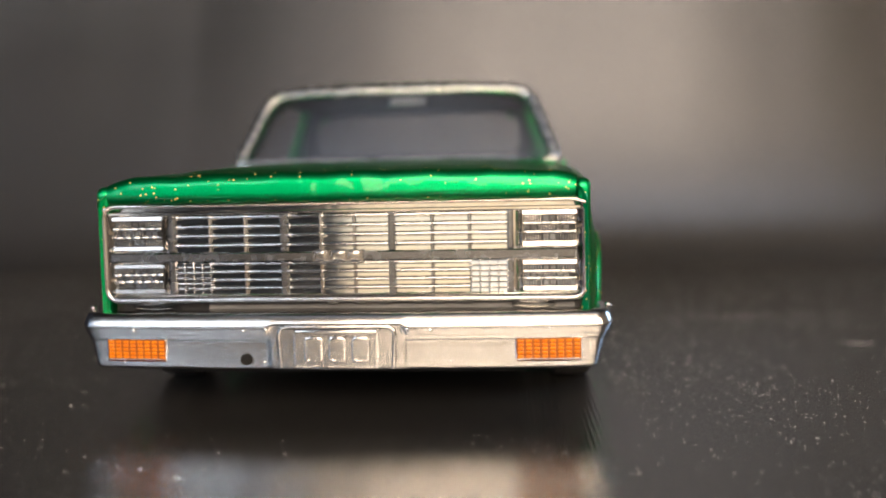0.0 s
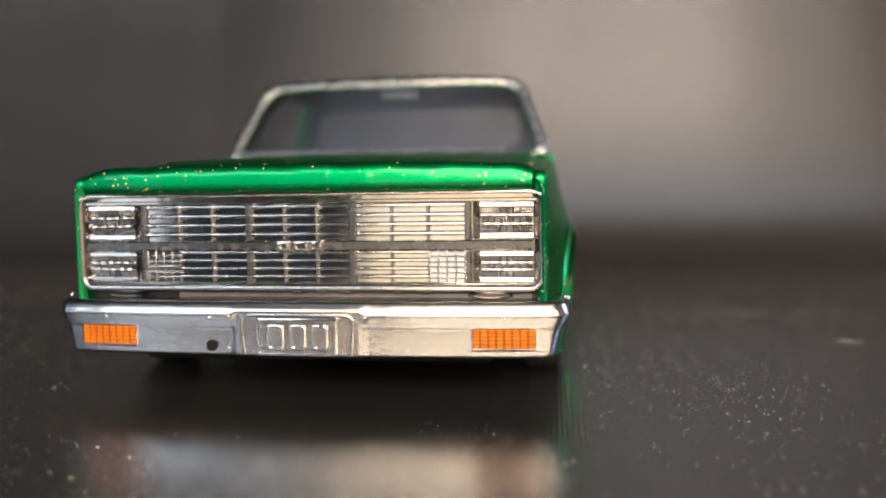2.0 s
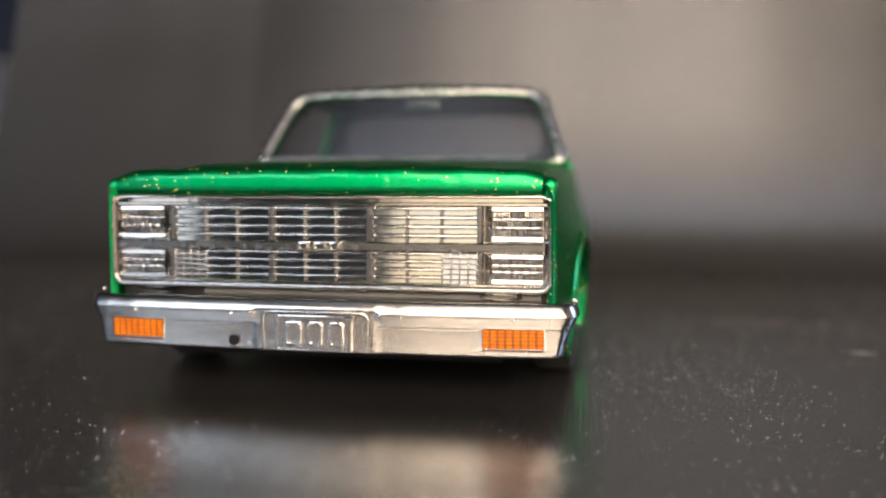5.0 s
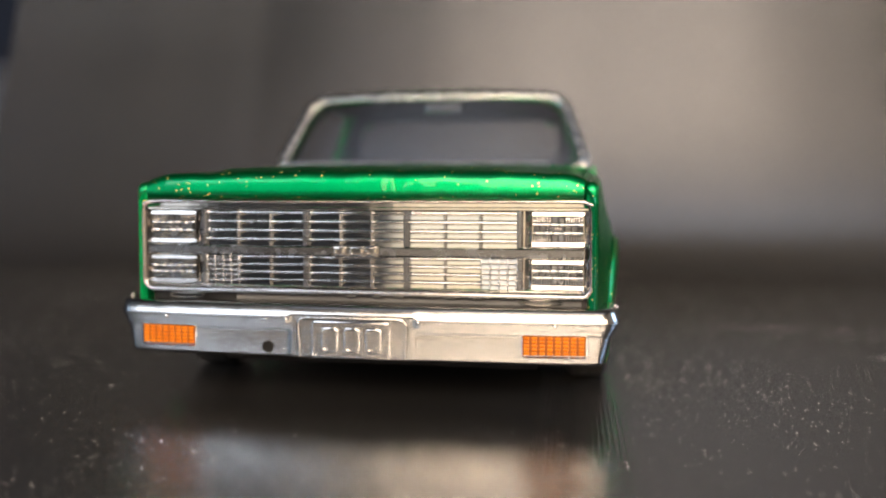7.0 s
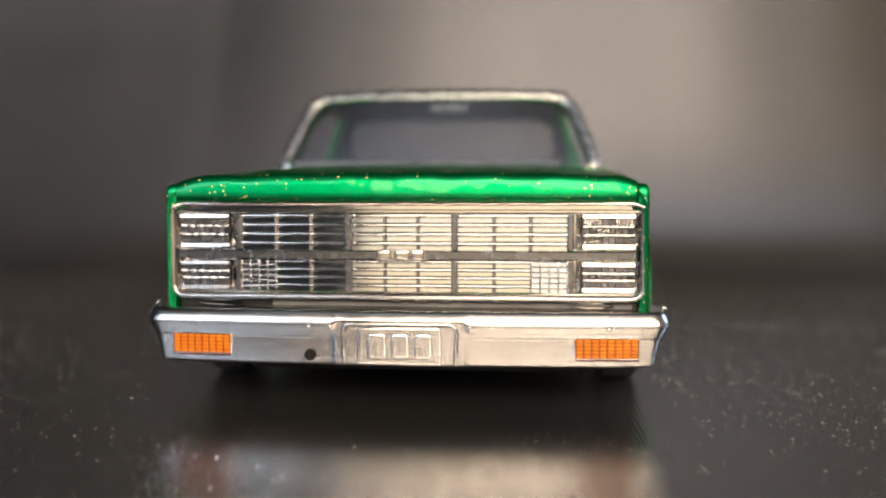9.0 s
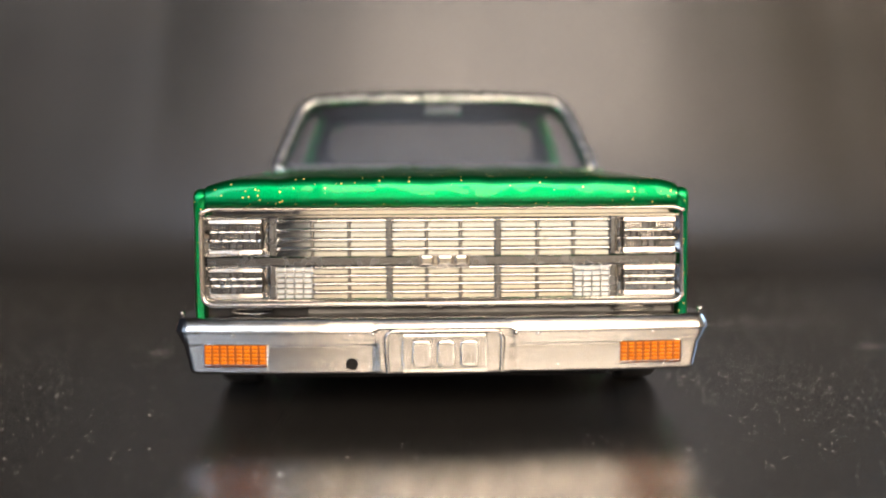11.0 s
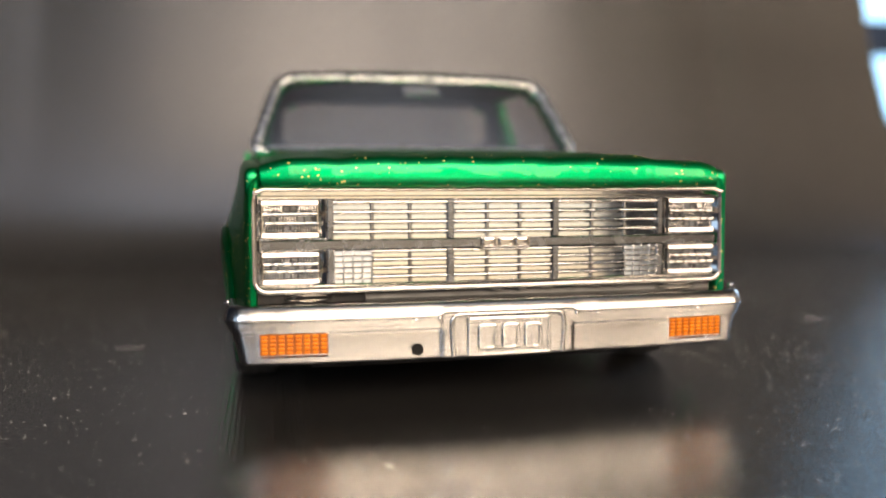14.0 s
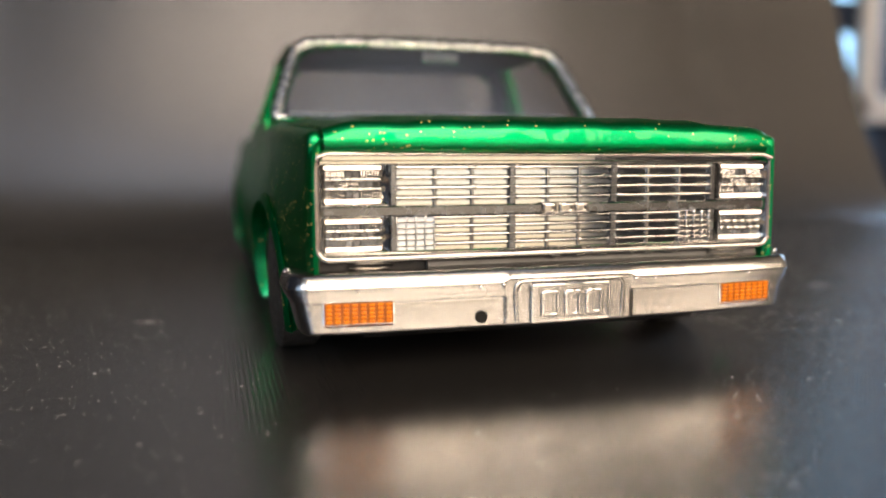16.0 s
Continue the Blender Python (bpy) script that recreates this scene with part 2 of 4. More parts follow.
def loft(rings, close=True, caps=True, bm=None):
    """Skin over rings of points; close: each ring is a loop."""
    out = bm or bmesh.new()
    vs = [[out.verts.new(p) for p in ring] for ring in rings]
    n = len(vs[0])
    for a, b in zip(vs, vs[1:]):
        for i in range(n if close else n - 1):
            j = (i + 1) % n
            try:
                out.faces.new((a[i], a[j], b[j], b[i]))
            except ValueError:
                pass
    if caps and close:
        out.faces.new(vs[0])
        out.faces.new(vs[-1])
    return out


def shell(fn, nu, nv, thick, bm=None):
    """A sheet fn(u, v) -> point, u and v from 0 to 1, given thickness along its own normals."""
    top = [[Vector(fn(u / nu, v / nv)) for u in range(nu + 1)] for v in range(nv + 1)]

    def inner(v, u):
        a = top[v][min(u + 1, nu)] - top[v][max(u - 1, 0)]
        b = top[min(v + 1, nv)][u] - top[max(v - 1, 0)][u]
        n = a.cross(b)
        return top[v][u] - n.normalized() * thick if n.length > 1e-9 else top[v][u]

    low = [[inner(v, u) for u in range(nu + 1)] for v in range(nv + 1)]
    rings = [t + l[::-1] for t, l in zip(top, low)]
    return loft(rings, bm=bm)


def beam(p, q, a, b, bm=None, a2=None, b2=None):
    """A bar from p to q whose section is spanned by the half-widths a and b (vectors)."""
    a, b, p, q = Vector(a), Vector(b), Vector(p), Vector(q)
    a2, b2 = Vector(a2) if a2 else a, Vector(b2) if b2 else b
    return loft([[p - a - b, p + a - b, p + a + b, p - a + b], [q - a2 - b2, q + a2 - b2, q + a2 + b2, q - a2 + b2]], bm=bm)


def round_rect(hx, hz, r, n=5):
    """Points of a rounded rectangle round 0, 0."""
    pts = []
    for cx, cz, a0 in ((hx - r, hz - r, 0), (-hx + r, hz - r, 90), (-hx + r, -hz + r, 180), (hx - r, -hz + r, 270)):
        for i in range(n + 1):
            a = radians(a0 + 90 * i / n)
            pts.append((cx + r * math.cos(a), cz + r * math.sin(a)))
    return pts


def frame_ring(hx, hz, r, wide, y0, y1, cx=0, cz=0, bm=None, lip=0.0):
    """An upright rounded frame facing -y; wide: its rim's width; lip: how far its inner edge is set back."""
    o, i = round_rect(hx, hz, r), round_rect(hx - wide, hz - wide, max(r - wide, 0.15))
    at = lambda ps, y: [(cx + x, y, cz + z) for x, z in ps]
    m = round_rect(hx - wide * 0.3, hz - wide * 0.3, max(r - wide * 0.3, 0.2))
    rings = [at(o, y1), at(o, y0 + wide * 0.25), at(m, y0), at(i, y0 + lip), at(i, y1), at(o, y1)]
    out = loft(rings, bm=bm, caps=False)
    bmesh.ops.remove_doubles(out, verts=out.verts, dist=1e-5)
    return out


def tube(points, r, n=8, bm=None):
    pts = [Vector(p) for p in points]
    rings = []
    for i, p in enumerate(pts):
        d = (pts[min(i + 1, len(pts) - 1)] - pts[max(i - 1, 0)]).normalized()
        s = d.cross(Vector((0, 0, 1)))
        s = s.normalized() if s.length > 1e-4 else Vector((1, 0, 0))
        t = d.cross(s)
        rings.append([p + r * (math.cos(a) * s + math.sin(a) * t) for a in (2 * math.pi * k / n for k in range(n))])
    return loft(rings, bm=bm)


def lathe(profile, n=40, bm=None, centre=(0, 0, 0)):
    """profile: (along x, radius); turned round the x axis."""
    cx, cy, cz = centre
    rings = [[(cx + x, cy + r * math.cos(2 * math.pi * k / n), cz + r * math.sin(2 * math.pi * k / n)) for k in range(n)] for x, r in profile]
    return loft(rings, bm=bm)


def nub(bm, x, y, z, r, squash=1.0):
    m = Matrix.LocRotScale((x, y, z), None, (1, squash, 1))
    bmesh.ops.create_icosphere(bm, subdivisions=2, radius=r, matrix=m)
    return bm


# ---- the room: a desk in a closed room with windows behind and beside the camera ----
def setting(name, bm, mat, label, category, parent=None, smooth=None):
    ob = part(name, bm, mat, parent, "", smooth)
    return tagged(ob, label, category, kind="structure")


FLOOR_Z, TOP_Z = -740, 1760


def wall_with_opening(name, axis, at, thick, lo, hi, a0, a1, z0, z1, mat, label):
    """A wall across axis at its inner face, with one opening from a0 to a1 and z0 to z1."""
    bm = bmesh.new()
    t0, t1 = sorted((at, at + thick))

    def block(p, q, r, s):
        if axis == "y":
            box(p, q, t0, t1, r, s, bm=bm)
        else:
            box(t0, t1, p, q, r, s, bm=bm)

    block(lo, a0, FLOOR_Z, TOP_Z)
    block(a1, hi, FLOOR_Z, TOP_Z)
    block(a0, a1, FLOOR_Z, z0)
    block(a0, a1, z1, TOP_Z)
    return setting(name, bm, mat, label, "wall")


bm = bmesh.new()
for x0, x1, z0, z1 in ((-1500, 2000, FLOOR_Z, -100), (-1500, -1420, -100, 290), (-840, -350, -100, 290), (730, 2000, -100, 290), (-1500, 2000, 290, 330), (-1500, -1450, 330, 1070), (-1450, -450, 330, 450), (-1450, -450, 910, 1070), (-450, -350, 330, 1070), (730, 780, 330, 1070), (780, 1700, 910, 1070), (1700, 2000, 330, 1070), (-1500, 2000, 1070, 1110), (-1500, -350, 1110, 1580), (730, 2000, 1110, 1580), (-1500, 2000, 1580, TOP_Z)):
    box(x0, x1, -1320, -1200, z0, z1, bm=bm)
setting("wall_south", bm, DIM, "dark grey painted wall with five window openings", "wall")
wall_with_opening("wall_east", "x", 2000, 120, -1320, 1620, 590, 1450, 250, 1250, PLASTER, "plain plaster wall with a window opening")
wall_with_opening("wall_west", "x", -1500, -120, -1320, 1620, -1150, -350, 150, 650, NAVY, "dark navy painted wall with a window opening")
wall_with_opening("wall_north", "y", 1500, 120, -1500, 2000, 820, 1460, -50, 1250, NAVY, "dark navy painted wall with a tall narrow window")
setting("floor", box(-1500, 2000, -1200, 1500, FLOOR_Z - 60, FLOOR_Z), CARPET, "brown carpeted floor", "floor")
bm = bmesh.new()
for x0, x1, y0, y1 in ((-1620, 2120, -1320, -1215), (-1620, 2120, -545, 1620), (-1620, -905, -1215, -545), (1105, 2120, -1215, -545)):
    box(x0, x1, y0, y1, TOP_Z, TOP_Z + 60, bm=bm)
setting("ceiling", bm, CEIL, "dark grey painted ceiling with a skylight opening", "ceiling")

desk = tagged(empty("desk", at=(0, 250, FLOOR_Z)), "light oak desk under the black sheet", "desk")
part("desktop", box(-700, 700, -450, 420, 706, 736, 4), DESK, desk)
leg = part("leg", box(-680, -620, -430, -370, 0, 706, 3), DESK, desk)
for dx, dy in ((1300, 0), (0, 770), (1300, 770)):
    again(leg, "leg", dx, dy)


def black_sheet():
    """A vinyl sheet lying on the desk and curving up into a backdrop."""
    run = [(20 + 19.0 * i, 0.0) for i in range(19)]
    run += [(362 + 4.0 * k, (4.0 * k / 5.6) ** 2) for k in range(1, 33)]
    xs = [-330 + 632 * i / 176 for i in range(177)]
    rows = []
    for y, z in run:
        lift = min(max(z - 10, 0) / 120, 1)
        rows.append([(x, y + lift * (0.00022 * min(abs(x - 10.0), 180.0) ** 2 + 0.10 * math.sin(x / 9.0 + 0.6 * math.sin(x / 31.0)) + 0.22 * math.sin(x / 17.0) + 1.2 * math.sin(x / 41.0 + 1.0)), z) for x in xs])
    bm = bmesh.new()
    lower = [[(x, y + 0.6 * min(z / 60, 1), z - 1.2 * (1 - min(z / 60, 1)) - 0.1) for x, y, z in row] for row in rows]
    loft([a + b[::-1] for a, b in zip(rows, lower)], bm=bm)
    return setting("backdrop", bm, SHEET, "black semi-gloss vinyl sheet curving up behind the model", "backdrop", smooth=40)


black_sheet()

# ---- the model truck: x across, y from its nose to its tail, z up; its nose faces the camera ----
truck = tagged(empty("model_truck", at=(-29.1, 133.0, 0), turn=0.15), "metallic green scale model pickup truck with chrome grille and bumper", "model truck")

AXLE_F, AXLE_R, ARCH_R, ARCH_Z, SILL = 33.0, 158.0, 17.6, 11.5, 6.5


def side_x(z, y=60.0):
    """Half-width of the body at a height; it narrows towards the nose."""
    pts = ((4.0, 42.3), (9.0, 43.9), (16.0, 44.8), (24.0, 45.1), (28.0, 44.7), (33.0, 43.1), (37.0, 42.1), (44.0, 41.0))
    full = pts[-1][1]
    for (za, xa), (zb, xb) in zip(pts, pts[1:]):
        if z <= zb:
            full = xa + (xb - xa) * (z - za) / (zb - za)
            break
    f = 1 - max(0.0, 1 - y / 46.0) ** 1.7
    return 39.95 + (full - 39.95) * f if y < 46 else full


def arch_z(y):
    """The lowest point of the body's side at a place along it: the sill or a wheel arch."""
    low = SILL
    for yc in (AXLE_F, AXLE_R):
        d = abs(y - yc)
        if d < ARCH_R:
            low = max(low, ARCH_Z + math.sqrt(ARCH_R ** 2 - d * d) * 0.88)
    return low


def belt(y):
    """Height of the fender's, door's and bed's upper edge."""
    return 38.0 + 4.6 * min(max(y, 0) / 62.0, 1.0) ** 0.8


# -- fenders
def fender(name, sign):
    def skin(u, v):
        y = 0.4 + 65.2 * v ** 1.25
        nose = max(0.0, 1 - y / 3.0)
        back = 1.0 * (1 - math.sqrt(max(0.0, 1 - nose * nose)))
        top = belt(y) - 1.2 * nose
        turn = 0.34
        if u < turn:
            a = radians(90 * u / turn)
            r = 2.6
            x = side_x(top - r, y) - r + r * math.sin(a)
            z = top - r + r * math.cos(a)
        else:
            f = (u - turn) / (1 - turn)
            z = (top - 2.6) * (1 - f) + max(arch_z(y), 15.5 if y < 5 else 13.0 if y < 19 else 0) * f
            x = side_x(z, y)
        return sign * (x - back), y, z

    bm = shell(skin, 22, 60, 0.7 * sign)
    # inner flange along the top, next to the hood
    def flange(u, v):
        y = 0.6 + 65 * v
        top = belt(y) - 1.2 * max(0.0, 1 - y / 3.0)
        x1 = side_x(top - 2.6, y) - 2.55
        return sign * (x1 - 1.1 * u), y, top - 0.02 - 1.6 * u * u
    shell(flange, 3, 24, 0.5 * sign, bm)
    # front column beside the grille, and the rounded top corner of the nose, beside the hood
    rings = []
    for y, k in ((-0.35, 0.45), (-0.2, 0.75), (0.15, 0.92), (0.7, 1.0), (7.0, 1.0), (12.0, 0.8)):
        rings.append([(sign * (39.2 + k * px), y + 1.5, 26.6 + pz - (1 - k) * 1.2 * (1 if pz > 0 else -1)) for px, pz in round_rect(0.7, 11.2, 0.65, 5)])
    loft(rings, bm=bm)
    rings = []
    for y, k in ((-0.1, 0.35), (0.0, 0.65), (0.3, 0.88), (0.9, 1.0), (8.0, 1.0), (14.0, 0.9)):
        rings.append([(sign * (38.9 + k * px), y + 0.75, 35.8 + k * pz + 0.03 * y) for px, pz in round_rect(1.2, 2.4, 1.15, 5)])
    loft(rings, bm=bm)
    return part(name, bm, GREEN, truck, "", 40)


def arch_lip(yc, sign, parent):
    bm = bmesh.new()
    rings = []
    for k in range(33):
        a = radians(-20 + 220 * k / 32)
        c, s = math.cos(a), math.sin(a)
        y, z = yc + ARCH_R * c, ARCH_Z + ARCH_R * 0.88 * s
        if z < SILL:
            z = SILL
        x = side_x(z, y)
        n = (c, s)
        pt = lambda dx, dr: (sign * (x + dx), y + dr * n[0], z + dr * n[1])
        rings.append([pt(0.8, 0.0), pt(0.7, 0.8), pt(0.0, 1.5), pt(-0.5, 1.0), pt(-1.7, 0.0), pt(-1.7, -0.5), pt(-0.2, -0.5)])
    loft(rings, bm=bm)
    return part("arch_lip", bm, GREEN, parent, "", 40)


for sign in (-1, 1):
    f = fender("fender", sign)
    arch_lip(AXLE_F, sign, f)

# -- hood with a rolled front lip and a raised middle
LIP = ((1.2, 36.1), (0.2, 36.1), (-0.3, 36.15), (-0.48, 36.3), (-0.5, 36.5), (-0.46, 37.0), (-0.40, 37.6), (-0.33, 38.2), (-0.26, 38.5), (-0.12, 38.75), (0.16, 38.96), (0.7, 39.06), (1.8, 39.1), (5, 39.2), (14, 39.8), (28, 40.8), (46, 41.9), (63.5, 42.9))


def hood_skin(u, v):
    k = v * (len(LIP) - 1)
    i = min(int(k), len(LIP) - 2)
    y = LIP[i][0] + (LIP[i + 1][0] - LIP[i][0]) * (k - i)
    z = LIP[i][1] + (LIP[i + 1][1] - LIP[i][1]) * (k - i)
    s = 2 * u - 1
    x = 37.6 * s
    top = min(max((z - 36.8) / 1.8, 0), 1)
    edge = max(0.0, (abs(x) - 30.0) / 7.6)
    z -= top * (0.35 * s * s + 0.9 * edge ** 4)
    swell = min(max((27.0 - abs(x)) / 3.5, 0), 1)
    z += top * 0.75 * swell * swell * (3 - 2 * swell) * min(max((y + 0.2) / 3.5, 0), 1)
    y += 0.7 * s * s + 0.6 * edge
    # hand-sanded unevenness of the lip
    z += 0.08 * math.sin(x * 0.55) * top + 0.04 * math.sin(x * 1.3 + 1)
    return x, y, z


hood = part("hood", shell(hood_skin, 90, 64, -0.9), GREEN, truck, "", 50)

# -- black inner panel behind the grille, and the valance under the nose
part("radiator_panel", box(-39, 39, 3.2, 4.2, 8, 35.3, 0.2), BLACK, truck)
part("valance", loft([[(x, 2.2, 19.2), (x, 1.6, 17.9), (x, 2.2, 16.4), (x, 3.0, 16.4), (x, 3.0, 19.2)] for x in (-22, -12, 0, 20, 37.5)]), PRIMER, truck, "dull dark grey strip under the grille", 30)

# -- grille: a chrome frame, divided cells with louvres, headlight bezels
grille = part("grille", frame_ring(39.5, 8.3, 2.3, 1.0, -0.35, 3.4, 0.15, 27.3, lip=0.35), DULL, truck, "chrome plated grille", 80)


def bow(x):
    """The grille's front is slightly convex in plan."""
    return 0.9 * (x / 39.0) ** 2


for v in grille.data.vertices:
    if abs(v.co.x) > 38.0 * MM and 21 * MM < v.co.z < 34 * MM and abs(v.co.y) < 0.05 * MM:
        v.co.y -= 0.10 * MM
    if v.co.z > 34.3 * MM and v.co.y < 1.0 * MM:
        v.co.y += (0.55 * (v.co.z - 34.6 * MM) - (0.4 * MM if v.co.z < 34.8 * MM else 0.0))
    v.co.y += bow(v.co.x / MM) * MM
bm = bmesh.new()
loft([[(x, 1.9 + bow(x), 19.5), (x, 1.9 + bow(x), 35.0), (x, 2.7 + bow(x), 35.0), (x, 2.7 + bow(x), 19.5)] for x in [-38 + 4 * i for i in range(20)]], bm=bm)
part("back_plate", bm, CHROME, grille)


def rail(x0, x1, z0, z1, y0, y1, name="rail", n=6, mat=CHROME):
    """A flat-faced horizontal bar, following the bow."""
    rings = []
    for i in range(n + 1):
        x = x0 + (x1 - x0) * i / n
        b = bow(x)
        c = 0.18
        rings.append([(x, y1 + b, z0), (x, y0 + c + b, z0), (x, y0 + b, z0 + c), (x, y0 + b, z1 - c), (x, y0 + c + b, z1), (x, y1 + b, z1)])
    return part(name, loft(rings), mat, grille, "", 30)


# upright rail and dividers: their dark reflection is in the plating's colour
rail(-37.9, 37.9, 25.75, 27.25, 0.0, 2.0, "middle_rail", 14, SHADED_CHROME)
rail(-38.2, 38.4, 33.35, 34.0, 0.3, 2.0, "top_ledge", 14)
rail(-37.9, 37.9, 20.1, 20.5, 0.3, 2.0, "bottom_ledge", 14)
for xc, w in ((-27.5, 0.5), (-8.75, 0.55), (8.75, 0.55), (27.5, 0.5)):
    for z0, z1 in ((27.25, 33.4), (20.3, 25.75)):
        part("divider", box(xc - w, xc + w, 0.15 + bow(xc), 2.0 + bow(xc), z0, z1, 0.2), SHADED_CHROME, grille)


def louvre(x0, x1, z, p, beads):
    """One louvre of pitch p: a flat face that leans back, under a rounded ridge; beads: where posts cross the ridge."""
    prof = ((1.95, -0.5), (0.88, -0.5), (0.835, -0.48), (0.836, -0.46), (0.862, -0.08), (0.864, -0.06), (0.90, -0.045), (1.75, -0.04), (1.75, 0.08), (0.62, 0.09), (0.52, 0.10), (0.44, 0.13), (0.39, 0.18), (0.37, 0.24), (0.39, 0.30), (0.44, 0.36), (0.54, 0.42), (0.68, 0.46), (0.84, 0.5), (1.95, 0.5))
    rings = [[(x, y + bow(x), z + f * p) for y, f in prof] for x in [x0 + (x1 - x0) * i / 6 for i in range(7)]]
    bm = loft(rings)
    for x, r in beads:
        nub(bm, x, 0.62 + bow(x), z + 0.24 * p, r, 0.9)
    return part("louvre", bm, BAR, grille, "", 40)


UP0, UP_P, LO0, LO_P = 27.25, 1.52, 20.45, 1.32
CELLS = ((-27.0, -9.3), (-8.2, 8.2), (9.3, 27.0))
for n, (x0, x1) in enumerate(CELLS):
    lo0, lo1 = (x0 + 6.0 if n == 0 else x0), (x1 - 6.0 if n == 2 else x1)
    posts = [x0 + (x1 - x0) * k / 3 for k in (1, 2)]
    rng = random.Random(40 + n)
    for k in range(4):
        beads = [(x0 + 0.4, 0.40)] + [(x + 0.28, rng.uniform(0.33, 0.42)) for x in posts]
        louvre(x0, x1, UP0 + (k + 0.5) * UP_P, UP_P, beads)
        beads = [(lo0 + 0.35, 0.34)] + [(x + 0.25, rng.uniform(0.28, 0.38)) for x in posts if lo0 + 1 < x < lo1 - 1]
        louvre(lo0, lo1, LO0 + (k + 0.5) * LO_P, LO_P, beads)
    for xc in posts:
        for z0, z1 in ((27.25, 33.3), (20.4, 25.75)):
            if z0 < 25 and not lo0 + 1 < xc < lo1 - 1:
                continue
            bm = loft([[(xc - 0.30, 1.9 + bow(xc), z)] + [(xc - 0.30 * math.cos(a), 0.72 - 0.34 * math.sin(a) + bow(xc), z) for a in [math.pi * k / 8 for k in range(9)]] + [(xc + 0.30, 1.9 + bow(xc), z)] for z in (z0, z1)])
            part("mullion", bm, BAR, grille, "", 60)


def parking_lamp(x0, x1):
    """Chromed parking lamp with a grid of fine bars."""
    bm = box(x0, x1, 0.75, 2.0, 20.4, 25.7, 0.1)
    for v in bm.verts:
        v.co.y += bow(x0)
    lamp = part("parking_lamp", bm, BAR, grille)
    b = bow(x0)
    for k in range(6):
        z = 20.42 + 0.88 * k
        prof = ((0.95, 0.0), (0.56, 0.02), (0.50, 0.10), (0.54, 0.52), (0.55, 0.60), (0.45, 0.66), (0.42, 0.74), (0.50, 0.82), (0.95, 0.88))
        part("fine_bar", loft([[(x, y + b, z + f) for y, f in prof] for x in (x0, x1)]), BAR, lamp, "", 40)
    for k in range(5):
        x = x0 + (x1 - x0) * k / 4
        bm = box(x - 0.13, x + 0.13, 0.36 + b, 0.95 + b, 20.4, 25.7, 0.1)
        for j in range(6):
            nub(bm, x + 0.1, 0.50 + b, 21.1 + 0.88 * j, 0.22, 0.9)
        part("fine_post", bm, BAR, lamp, "", 50)


parking_lamp(-27.0, -21.2)
parking_lamp(21.2, 27.0)


